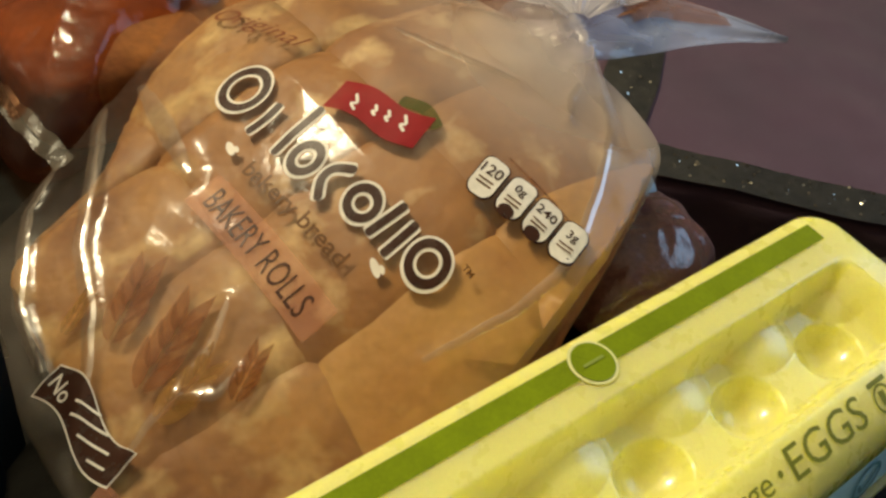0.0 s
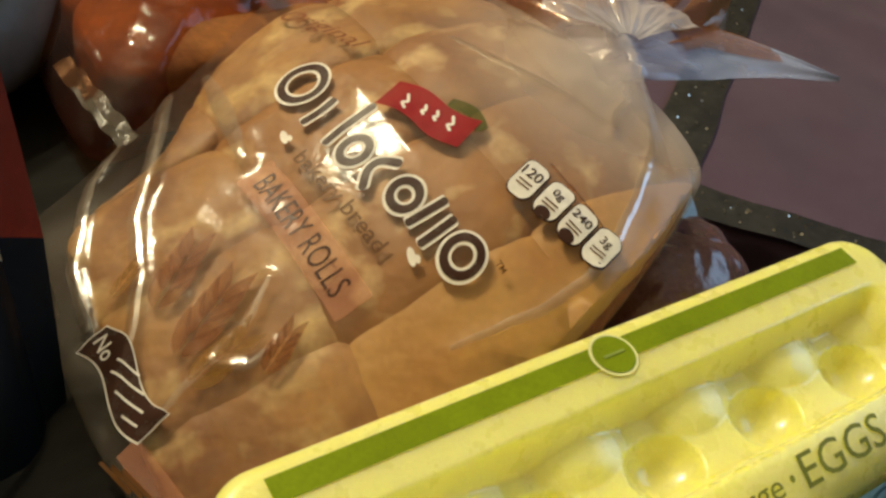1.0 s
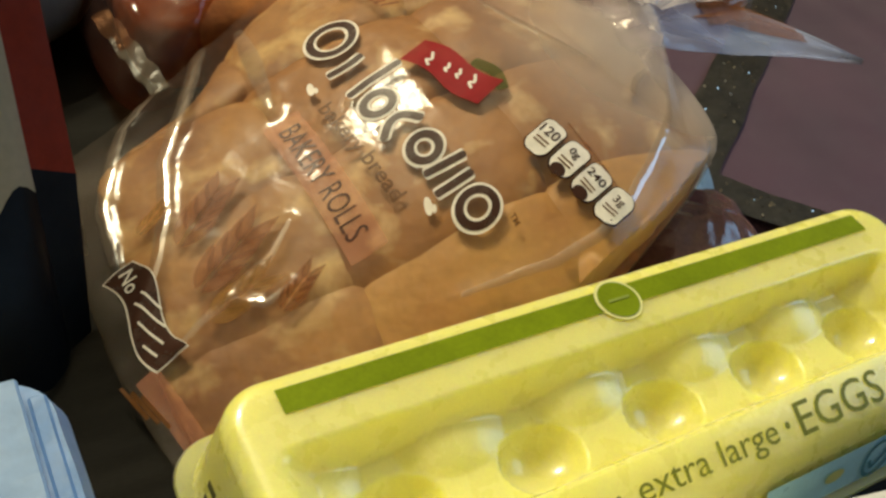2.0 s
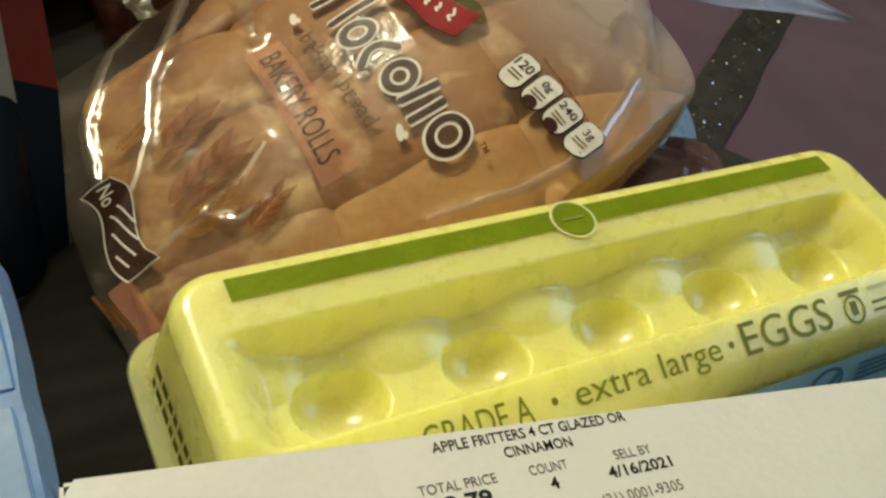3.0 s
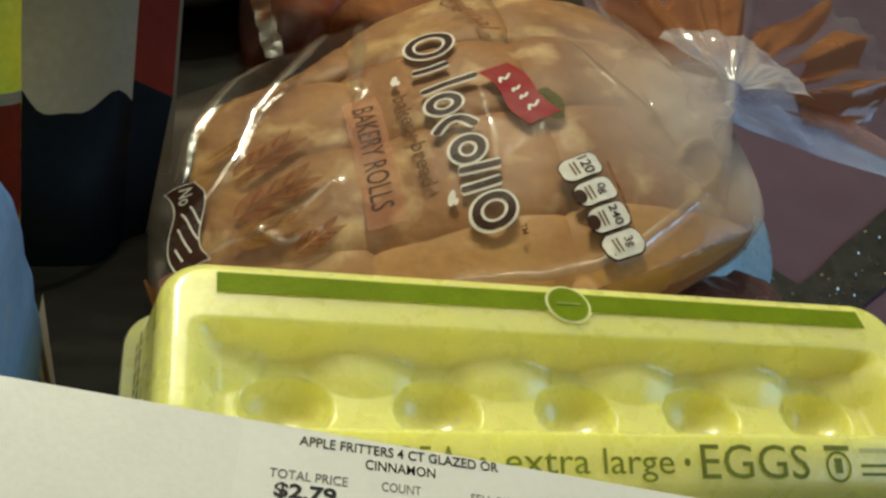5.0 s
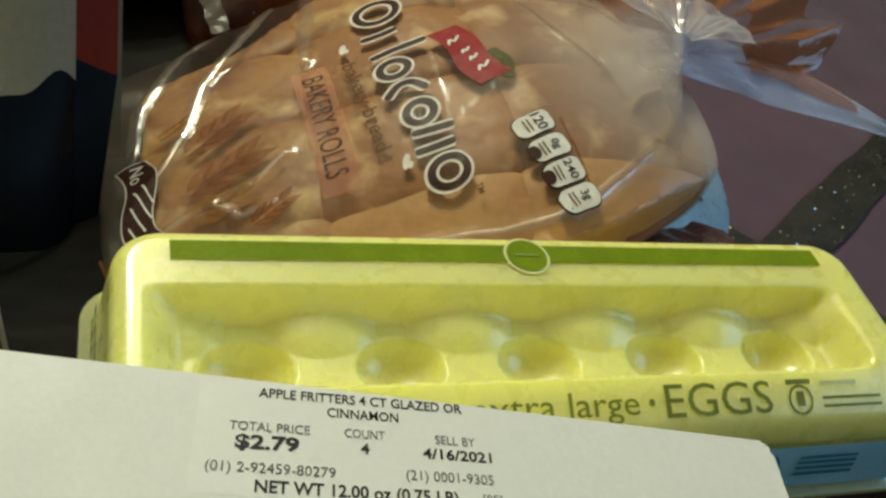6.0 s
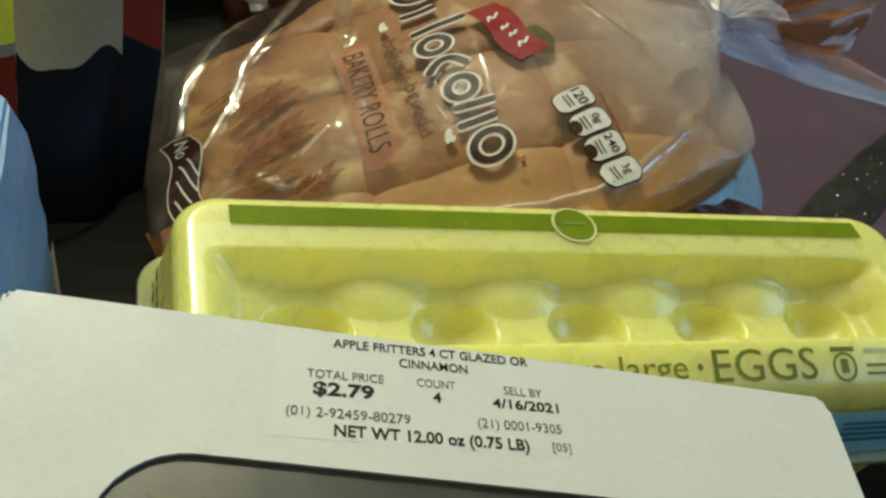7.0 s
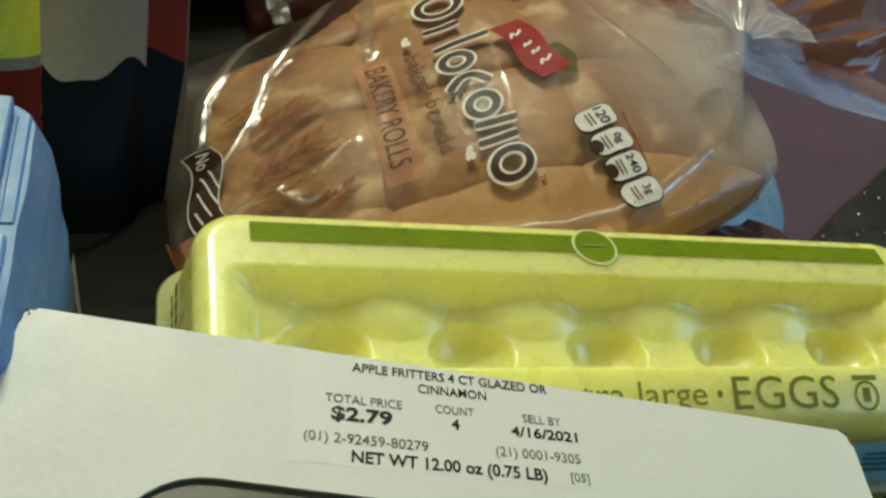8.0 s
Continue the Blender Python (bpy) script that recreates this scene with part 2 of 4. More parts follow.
def box_bm(lo, hi, bevel=0.0, seg=2):
    bm = bmesh.new()
    bmesh.ops.create_cube(bm, size=1)
    for v in bm.verts:
        v.co = Vector([lo[i] + (v.co[i] + 0.5) * (hi[i] - lo[i]) for i in range(3)])
    if bevel:
        bmesh.ops.bevel(bm, geom=bm.edges[:], offset=bevel, segments=seg, affect="EDGES")
    return bm


def grid_bm(nu, nv, f, close_u=False):
    """A sheet of (nu + 1) x (nv + 1) points f(u, v), u and v from 0 to 1."""
    bm = bmesh.new()
    rows = [[bm.verts.new(f(i / nu, j / nv)) for i in range(nu if close_u else nu + 1)] for j in range(nv + 1)]
    n = len(rows[0])
    for j in range(nv):
        for i in range(nu):
            a, b = rows[j][i], rows[j][(i + 1) % n]
            c, d = rows[j + 1][(i + 1) % n], rows[j + 1][i]
            bm.faces.new((a, b, c, d))
    return bm


def lerp_table(x, table):
    xs, ys = zip(*table)
    return float(np.interp(x, xs, ys))


def smooth_outline(points, n):
    """n points on a closed smooth curve through the given corners."""
    k, out = len(points), []
    for s in range(n):
        t = s / n * k
        i, f = int(t), t - int(t)
        p0, p1, p2, p3 = (Vector(points[(i + d) % k]) for d in (-1, 0, 1, 2))
        out.append(0.5 * ((2 * p1) + (p2 - p0) * f + (2 * p0 - 5 * p1 + 4 * p2 - p3) * f * f + (3 * p1 - p0 - 3 * p2 + p3) * f ** 3))
    return out


def pillow_bm(outline, top, low, n=120, rings=36, power=2.6, edge=0.45, crinkle=None):
    """A closed bag: its outline, the height of its top and of its underside, meeting round the rim."""
    pts = smooth_outline(outline, n)
    c = sum(pts, Vector((0, 0))) / n
    bm = bmesh.new()

    def layer(r, upper):
        row = []
        for p in pts:
            q = c + (p - c) * r
            zt, zl = top(q.x, q.y), low(q.x, q.y)
            rim = zl + (zt - zl) * edge
            pw = power(q.x) if callable(power) else power
            k = max(0.0, 1 - r ** pw) ** (1 / pw)
            z = rim + ((zt if upper else zl) - rim) * k
            if crinkle:
                z += crinkle(q.x, q.y, r) * (1 if upper else 0.2)
            row.append(bm.verts.new((q.x, q.y, z)))
        return row

    rad = [math.sin((i + 1) / rings * math.pi / 2) for i in range(rings)]
    rows = [layer(r, True) for r in rad] + [layer(r, False) for r in rad[-2::-3]]
    for a, b in zip(rows, rows[1:]):
        for i in range(n):
            bm.faces.new((a[i], a[(i + 1) % n], b[(i + 1) % n], b[i]))
    bm.faces.new(rows[0])
    bm.faces.new(rows[-1][::-1])
    return bm


def ridged(x, y, s, seed=0.0):
    return 1 - abs(noise.noise(Vector((x * s, y * s, seed)))) * 2


def near_path(x, y, path):
    best = 9.0
    for (ax, ay), (bx, by) in zip(path, path[1:]):
        dx, dy = bx - ax, by - ay
        t = max(0, min(1, ((x - ax) * dx + (y - ay) * dy) / (dx * dx + dy * dy)))
        best = min(best, math.hypot(x - ax - t * dx, y - ay - t * dy))
    return best


def text_mesh(body, height, width=None, bold=0.0, shear=0.0):
    """The built-in font's outlines as flat triangles, middle at the origin, capitals of that height (and the line of that width)."""
    cu = bpy.data.curves.new("lettering", "FONT")
    cu.body, cu.size, cu.align_x, cu.offset, cu.shear, cu.resolution_u = body, 1.0, "LEFT", bold, shear, 3
    ob = bpy.data.objects.new("lettering", cu)
    scene.collection.objects.link(ob)
    me = bpy.data.meshes.new_from_object(ob.evaluated_get(bpy.context.evaluated_depsgraph_get()))
    bpy.data.objects.remove(ob)
    bpy.data.curves.remove(cu)
    bm = bmesh.new()
    bm.from_mesh(me)
    bpy.data.meshes.remove(me)
    xs = [v.co.x for v in bm.verts]
    k = height / 0.69
    kx = width / (max(xs) - min(xs)) if width else k
    mid = (max(xs) + min(xs)) / 2
    for v in bm.verts:
        v.co = Vector(((v.co.x - mid) * kx, (v.co.y - 0.345) * k, 0))
    return bm


def bar_bm(w, h, nx=1, ny=1):
    return grid_bm(nx, ny, lambda u, v: Vector(((u - 0.5) * w, (v - 0.5) * h, 0)))


def disc_bm(rx, ry, hole=0.0, n=32):
    """A flat oval, or a flat oval loop."""
    bm = bmesh.new()
    outer = [bm.verts.new((rx * math.cos(a), ry * math.sin(a), 0)) for a in (2 * math.pi * i / n for i in range(n))]
    if hole:
        inner = [bm.verts.new(((rx - hole) * math.cos(a), (ry - hole) * math.sin(a), 0)) for a in (2 * math.pi * i / n for i in range(n))]
        for i in range(n):
            bm.faces.new((outer[i], outer[(i + 1) % n], inner[(i + 1) % n], inner[i]))
    else:
        bm.faces.new(outer)
    return bm


def stroke_bm(points, width, n=24):
    """A flat rounded band along a smooth open line."""
    pts = []
    k = len(points) - 1
    for s in range(n + 1):
        t = min(s / n * k, k - 1e-6)
        i, f = int(t), t - int(t)
        p0, p1, p2, p3 = (Vector(points[max(0, min(k, i + d))]) for d in (-1, 0, 1, 2))
        pts.append(0.5 * ((2 * p1) + (p2 - p0) * f + (2 * p0 - 5 * p1 + 4 * p2 - p3) * f * f + (3 * p1 - p0 - 3 * p2 + p3) * f ** 3))
    bm = bmesh.new()
    prev = None
    m = len(pts) - 1
    for i, p in enumerate(pts):
        d = (pts[min(i + 1, m)] - pts[max(i - 1, 0)]).normalized()
        e = Vector((-d.y, d.x))
        taper = math.sqrt(max(0.08, 1 - (max(0, abs(i - m / 2) / (m / 2) - 0.82) / 0.18) ** 2))
        a, b = p + e * width / 2 * taper, p - e * width / 2 * taper
        cur = bm.verts.new((a.x, a.y, 0)), bm.verts.new((b.x, b.y, 0))
        if prev:
            bm.faces.new((prev[0], prev[1], cur[1], cur[0]))
        prev = cur
    return bm


def merge(*bms):
    out = bmesh.new()
    for b in bms:
        me = bpy.data.meshes.new("joint")
        b.to_mesh(me)
        out.from_mesh(me)
        bpy.data.meshes.remove(me)
        b.free()
    return out


def moved(bm, x, y, turn=0.0):
    bm.transform(Matrix.Translation((x, y, 0)) @ Matrix.Rotation(radians(turn), 4, "Z"))
    return bm


def laid(bm, f, lift):
    """Lays flat print with coordinates (u, v) on a surface f(u, v)."""
    for v in bm.verts:
        v.co = f(v.co.x, v.co.y) + Vector((0, 0, lift))
    return bm


# ---------------------------------------------------------------- the room
TABLE_Z, BED_Z, FLOOR_Z, CEIL_Z = -0.036, -0.30, -0.75, 1.75


def room():
    fl = part("floor", box_bm((-2.4, -2.6, FLOOR_Z - 0.05), (1.8, 3.0, FLOOR_Z)), FLOOR_WOOD, smooth=False)
    tagged(fl, "dark brown wooden floor below the table", "floor", kind="structure")
    ce = part("ceiling", box_bm((-2.4, -2.6, CEIL_Z), (1.8, 3.0, CEIL_Z + 0.05)), CEIL_PAINT, smooth=False)
    tagged(ce, "plain off-white painted ceiling", "ceiling", kind="structure")
    for name, lo, hi in (("wall_west", (-2.5, -2.6, FLOOR_Z), (-2.4, 3.0, CEIL_Z)), ("wall_south", (-2.4, -2.7, FLOOR_Z), (1.8, -2.6, CEIL_Z)),
                         ("wall_north", (-2.4, 3.0, FLOOR_Z), (1.8, 3.1, CEIL_Z))):
        tagged(part(name, box_bm(lo, hi), PLASTER, smooth=False), "plain beige painted wall", "wall", kind="structure")
    wall = thing("wall_east", "beige painted wall with a window opening", "wall", (1.8, 0, 0), kind="structure")
    y0, y1, z0, z1 = -0.95, 0.45, 0.45, 1.65
    for lo, hi in (((1.8, -2.6, FLOOR_Z), (1.9, y0, CEIL_Z)), ((1.8, y1, FLOOR_Z), (1.9, 3.0, CEIL_Z)),
                   ((1.8, y0, FLOOR_Z), (1.9, y1, z0)), ((1.8, y0, z1), (1.9, y1, CEIL_Z))):
        part("wall_section", box_bm(lo, hi), PLASTER, wall, smooth=False)


def table():
    t = thing("table", "dark low-gloss wooden table under the groceries", "table", (-0.3, 0.1, FLOOR_Z))
    part("tabletop", box_bm((-0.85, -0.55, TABLE_Z - 0.03), (0.172, 0.62, TABLE_Z), 0.004), TABLE_TOP, t, smooth=False)
    for x in (-0.80, 0.12):
        for y in (-0.50, 0.57):
            part("leg", box_bm((x - 0.025, y - 0.025, FLOOR_Z), (x + 0.025, y + 0.025, TABLE_Z - 0.03), 0.003), TABLE_TOP, t, smooth=False)


BAND_N = Vector((-0.574, 0.819))
HEM_N = Vector((0.695, 0.719))


def bed():
    """A bed with a purple cover; a glitter hem along its edge and a glitter band across it."""
    b = thing("bed", "bed with dull purple cover trimmed with glitter ribbon", "bed", (1.0, 0.9, FLOOR_Z))
    along = Vector((HEM_N.y, -HEM_N.x))
    edge0 = HEM_N * 0.60

    def cover(u, v):
        s, d = -1.15 + 2.5 * u, (v - 0.06) * 1.75
        p = edge0 + along * s + HEM_N * max(d, 0.0)
        z = BED_Z + 0.006 * noise.noise(Vector((p.x * 5, p.y * 5, 2))) + 0.003 * noise.noise(Vector((p.x * 14, p.y * 14, 5)))
        if d < 0:
            z += d * 1.3
            p = p + HEM_N * (0.012 * noise.noise(Vector((s * 9, 0, 1))) - d * 0.15)
        return Vector((min(p.x, 1.78), min(p.y, 2.95), z))

    part("bed_cover", grid_bm(150, 110, cover), CLOTH, b, "dull purple woven cloth cover")

    def lay(n, o, w, s0, s1, name, label):
        d = Vector((n.y, -n.x))
        f = lambda u, v: (lambda p: Vector((p.x, p.y, BED_Z + 0.0045 + 0.006 * noise.noise(Vector((p.x * 5, p.y * 5, 2))) + 0.003 * noise.noise(Vector((p.x * 14, p.y * 14, 5))))))(
            n * (o + w * (v - 0.5) + 0.004 * noise.noise(Vector((u * 12, v, 3)))) + d * (s0 + (s1 - s0) * u))
        rib = part(name, grid_bm(120, 4, f), GLITTER_BASE, b, label)
        rnd = random.Random(3)
        bm = bmesh.new()
        for i in range(420):
            c = f(rnd.random(), rnd.random()) + Vector((0, 0, 0.0008))
            q = Euler((rnd.gauss(0, 0.6), rnd.gauss(0, 0.6), rnd.random() * 6)).to_matrix()
            r = rnd.uniform(0.0006, 0.0017)
            bm.faces.new([bm.verts.new(c + q @ Vector((x * r, y * r, 0))) for x, y in ((-1, -1), (1, -1), (1, 1), (-1, 1))])
        tagged(part("glitter", bm, FLAKE, rib, "silver glitter flakes", smooth=False), kind="stuff")

    lay(BAND_N, -0.015 + 0.03, 0.062, 0.35, 1.5, "glitter_band", "grey glitter ribbon")
    lay(HEM_N, 0.60 + 0.028, 0.055, -0.45, 0.75, "glitter_hem", "grey glitter ribbon")
    part("mattress", box_bm((-1.05, -0.02, -0.16), (1.15, 1.4, 0.12), 0.04, 3), GREY_CLOTH, None)
    m = bpy.data.objects["mattress"]
    m.data.transform(Matrix.Translation((edge0.x, edge0.y, BED_Z - 0.14)) @ Matrix.Rotation(math.atan2(along.y, along.x), 4, "Z") @ Matrix.Translation((0, 0.05, 0)))
    for v in m.data.vertices:
        v.co = Vector((min(v.co.x, 1.78), min(v.co.y, 2.95), v.co.z)) - Vector((1.0, 0.9, FLOOR_Z))
    m.parent = b
    for s, d in ((-0.9, 0.2), (0.9, 0.2), (-0.5, 1.0), (0.5, 0.8)):
        p = edge0 + along * s + HEM_N * d
        part("leg", box_bm((p.x - 0.03, p.y - 0.03, FLOOR_Z), (p.x + 0.03, p.y + 0.03, BED_Z - 0.28)), TABLE_TOP, b, smooth=False)


def grey_bundle():
    out = [(0.70, 0.20), (0.78, 0.23), (0.86, 0.20), (0.88, 0.10), (0.80, 0.04), (0.70, 0.08)]
    top = lambda x, y: -0.31 + 0.02 * noise.noise(Vector((x * 9, y * 9, 7)))
    ob = part("grey_cushion", pillow_bm(out, top, lambda x, y: FLOOR_Z, 60, 16), GREY_CLOTH)
    tagged(ob, "plain grey cloth floor cushion beside the bed", "cushion")


room()
table()
bed()
grey_bundle()


# ---------------------------------------------------------------- ceiling lamp
def ceiling_lamp():
    c = Vector((-0.34, 1.26, CEIL_Z))
    t = thing("ceiling_lamp", "metal ceiling lamp with three bare warm bulbs", "lamp", c)

    def turned(profile, at, n=24):
        return grid_bm(n, len(profile) - 1, lambda u, v: Vector((at[0] + profile[round(v * (len(profile) - 1))][0] * math.cos(2 * math.pi * u),
                                                                at[1] + profile[round(v * (len(profile) - 1))][0] * math.sin(2 * math.pi * u),
                                                                at[2] + profile[round(v * (len(profile) - 1))][1])), True)
    part("canopy", turned([(0.001, 0), (0.07, 0), (0.068, -0.02), (0.03, -0.04), (0.015, -0.2), (0.03, -0.22), (0.001, -0.24)], c), METAL, t)
    for at in BULBS:
        a = Vector(at) + Vector((0, 0, 0.13))
        mid = Vector((c.x, c.y, CEIL_Z - 0.21))
        d = (a - mid)
        side = Vector((-d.y, d.x, 0)).normalized() * 0.006
        up = Vector((0, 0, 0.006))
        part("arm", grid_bm(8, 6, lambda u, v: mid + d * v + side * math.cos(2 * math.pi * u) + up * math.sin(2 * math.pi * u), True), METAL, t)
        part("socket", turned([(0.001, 0.02), (0.02, 0.015), (0.022, -0.06), (0.001, -0.065)], a), METAL, t)


# ---------------------------------------------------------------- egg carton
def lid_top(x, y):
    """Height of the carton's lid: flat back rim, trough with five domes, front rim falling to the front."""
    rim = 0.07 if y > -0.012 else 0.07 - 0.012 * ((-0.012 - y) / 0.026) ** 1.3
    # trough: straight rim, lobes where the back row of eggs sits
    def step(d, w):
        d = max(0.0, min(1.0, d / w + 0.5))
        return d * d * (3 - 2 * d)
    inside = step(0.1245 - abs(x + 0.004), 0.012) * step(0.0187 - y, 0.0065) * step(y + 0.0150, 0.007)
    z = rim + (0.0560 - rim) * inside
    extra = 0.0
    for i in range(6):
        cx = -0.128 + 0.0495 * i
        r2 = ((x - cx) / 0.0190) ** 2 + ((y - 0.0155) / 0.0135) ** 2
        extra += 0.0052 * max(0, 1 - r2) ** 1.0
        cx = -0.1035 + 0.0495 * i
        r2 = ((x - cx) / 0.0150) ** 2 + ((y + 0.0022) / 0.0120) ** 2
        if i < 5:
            extra -= 0.0098 * max(0, 1 - r2) ** 0.65
    z += extra * inside
    return z


LID_C, LID_A, LID_B, LID_R = Vector((-0.0005, 0.0045)), 0.1435, 0.0425, 0.016


def rounded_rect(a, b, r, n_side=10, n_corner=8):
    pts = []
    for cx, cy, a0 in ((a - r, b - r, 0), (-a + r, b - r, 90), (-a + r, -b + r, 180), (a - r, -b + r, 270)):
        for i in range(n_corner + 1):
            t = radians(a0 + 90 * i / n_corner)
            pts.append(Vector((cx + r * math.cos(t), cy + r * math.sin(t))))
    out = []
    for p, q in zip(pts, pts[1:] + pts[:1]):
        steps = max(1, int((q - p).length / 0.006))
        out += [p + (q - p) * k / steps for k in range(steps)]
    return out


def rings_bm(rings, cap_low=True):
    bm = bmesh.new()
    rows = [[bm.verts.new(p) for p in ring] for ring in rings]
    n = len(rows[0])
    for a, b in zip(rows, rows[1:]):
        for i in range(n):
            bm.faces.new((a[i], a[(i + 1) % n], b[(i + 1) % n], b[i]))
    if cap_low:
        bm.faces.new(rows[-1])
    return bm


FRONT_TOP, FRONT_LOW = (-0.0383, 0.0530), (-0.0438, 0.0325)


def egg_carton():
    t = thing("egg_carton", "closed yellow foam egg carton with green stripe", "egg carton", (0, 0, TABLE_Z))
    base = rounded_rect(LID_A, LID_B, LID_R)

    def ring(grow, z):
        out = []
        for p in base:
            d = Vector((max(-1, min(1, p.x / (LID_A - 0.02))), max(-1, min(1, p.y / (LID_B - 0.02)))))
            q = LID_C + p + d * grow
            out.append(Vector((q.x, q.y, z)))
        return out

    # shell: top sheet, rounded shoulder, sloping sides, lip
    bm = bmesh.new()
    nx, ny = 320, 130
    grid = {}
    for j in range(ny + 1):
        for i in range(nx + 1):
            x, y = LID_C.x + LID_A * (2 * i / nx - 1), LID_C.y + LID_B * (2 * j / ny - 1)
            ex, ey = max(0, abs(x - LID_C.x) - (LID_A - LID_R)), max(0, abs(y - LID_C.y) - (LID_B - LID_R))
            out = math.hypot(ex, ey)
            if out > LID_R and out > 0:
                x = LID_C.x + math.copysign(LID_A - LID_R + ex * LID_R / out, x - LID_C.x) if ex else x
                y = LID_C.y + math.copysign(LID_B - LID_R + ey * LID_R / out, y - LID_C.y) if ey else y
                out = LID_R
            e = max(0.0, (out - 0.0095) / 0.0065)
            z = lid_top(x, y) - 0.0062 * (1 - math.sqrt(max(0, 1 - min(e, 1) ** 2)))
            grid[i, j] = bm.verts.new((x, y, z))
    for j in range(ny):
        for i in range(nx):
            bm.faces.new((grid[i, j], grid[i + 1, j], grid[i + 1, j + 1], grid[i, j + 1]))
    bmesh.ops.remove_doubles(bm, verts=bm.verts[:], dist=0.00012)

    def shoulder(p):
        return lid_top(p.x, p.y) - 0.0062

    r0 = [Vector((*(LID_C + p), shoulder(LID_C + p) + 0.0004)) for p in base]
    r1 = [Vector((v.x, v.y, 0.031 + (v.z - 0.031) * 0.55)) for v in ring(0.0025, 0)]
    for v, a in zip(r1, r0):
        v.z = 0.031 + (a.z - 0.031) * 0.5
    rings = [r0, r1, ring(0.0048, 0.0335), ring(0.0055, 0.0315), ring(0.0088, 0.0312), ring(0.0096, 0.0300), ring(0.0088, 0.0288), ring(0.002, 0.0285)]
    side = rings_bm(rings, False)
    lid = part("lid", merge(bm, side), FOAM, t)

    # tray with cups
    def cup(k, z):
        out = []
        for p in base:
            w = 1 + 0.0035 * math.cos(2 * math.pi * p.x / 0.0495) / 0.04 * (1 if abs(p.y) > LID_B - 0.004 else 0.4)
            q = LID_C + Vector((p.x * k, p.y * k * w))
            out.append(Vector((q.x, q.y, z)))
        return out
    part("tray", rings_bm([ring(0.0082, 0.0283), ring(0.0078, 0.0258), ring(0.001, 0.0255), cup(0.99, 0.012), cup(0.95, -0.012), cup(0.9, -0.03), cup(0.86, TABLE_Z)]), FOAM, t)
    # closing tabs on the end
    for y in (-0.030,):
        part("end_tab", box_bm((-0.1600, y - 0.012, 0.0185), (-0.1450, y + 0.012, 0.0250), 0.0025), FOAM, t)

    top = lambda u, v: Vector((u, v, lid_top(u, v)))
    stripe = grid_bm(80, 2, lambda u, v: Vector((-0.126 + 0.252 * u, 0.0315 + 0.0085 * v, 0)))
    part("stripe", laid(stripe, top, 0.0004), GREEN_INK, lid, "olive green printed stripe")
    ring_b = moved(disc_bm(0.0088, 0.0088), -0.003, 0.0345)
    part("emblem_rim", laid(ring_b, top, 0.0007), RING_INK, lid)
    part("emblem", laid(moved(disc_bm(0.0077, 0.0077), -0.003, 0.0345), top, 0.001), GREEN_INK, lid, "round green printed emblem")
    part("emblem_mark", laid(moved(bar_bm(0.009, 0.0010, 6), -0.003, 0.0345), top, 0.0013), EMBLEM_INK, lid)
    for body, u, h, w, bold in (("GRADE A", -0.0720, 0.0074, 0.036, 0.0), ("extra large", -0.0090, 0.0072, 0.0590, 0.0), ("EGGS", 0.0520, 0.0100, 0.0425, 0.0)):
        bm = moved(text_mesh(body, h, w, bold), u, -0.0262)
        part("lettering", laid(bm, top, 0.0004), OLIVE_INK, lid, "olive printed lettering")
    for u in (-0.0460, 0.0255):
        part("dot", laid(moved(disc_bm(0.0011, 0.0011, n=12), u, -0.0265), top, 0.0004), OLIVE_INK, lid)
    shield = merge(moved(bar_bm(0.0105, 0.0016, 4), 0, 0.0042), moved(disc_bm(0.0052, 0.0048, 0.0009), 0, -0.0015), moved(bar_bm(0.0032, 0.0045, 2), 0, -0.0012))
    part("shield", laid(moved(shield, 0.0855, -0.0262), top, 0.0004), OLIVE_INK, lid, "small olive grade shield")
    for dv, w in ((0.0035, 0.016), (-0.0012, 0.026), (-0.0038, 0.026)):
        part("fine_print", laid(moved(bar_bm(w, 0.0009 if dv < 0 else 0.0014, 8), 0.095 + w / 2, -0.0262 + dv), top, 0.0004), OLIVE_INK if dv < 0 else PALE_FOAM, lid)

    # printed panel on the sloping front
    (ya, za), (yb, zb) = FRONT_TOP, FRONT_LOW
    front = lambda u, v: Vector((u, ya + (yb - ya) * v - 0.0006, za + (zb - za) * v + 0.0016 * math.sin(math.pi * v)))

    def slope(u, v):
        return front(0.012 + 0.127 * u, 0.05 + 0.9 * v)
    panel = grid_bm(40, 6, slope)
    part("blue_panel", laid_front(panel), SKY_INK, lid, "light blue printed panel")
    f2 = lambda bm, x, v: laid_front(bm_on(bm, lambda a, b: front(x + a, v - b / 0.0212)), 0.0009)
    part("round_logo", f2(disc_bm(0.0085, 0.0085, 0.0016), 0.071, 0.55), TEAL_INK, lid)
    part("check_mark", f2(stroke_bm([(-0.005, 0.0), (-0.001, -0.004), (0.006, 0.004)], 0.0016), 0.071, 0.55), TEAL_INK, lid)
    for v in (0.32, 0.44, 0.56, 0.68):
        part("fine_print", f2(bar_bm(0.026, 0.0014, 4), 0.100, v), TEAL_INK, lid)
    part("small_print", f2(disc_bm(0.005, 0.003, n=10), 0.047, 0.5), PALE_FOAM, lid)
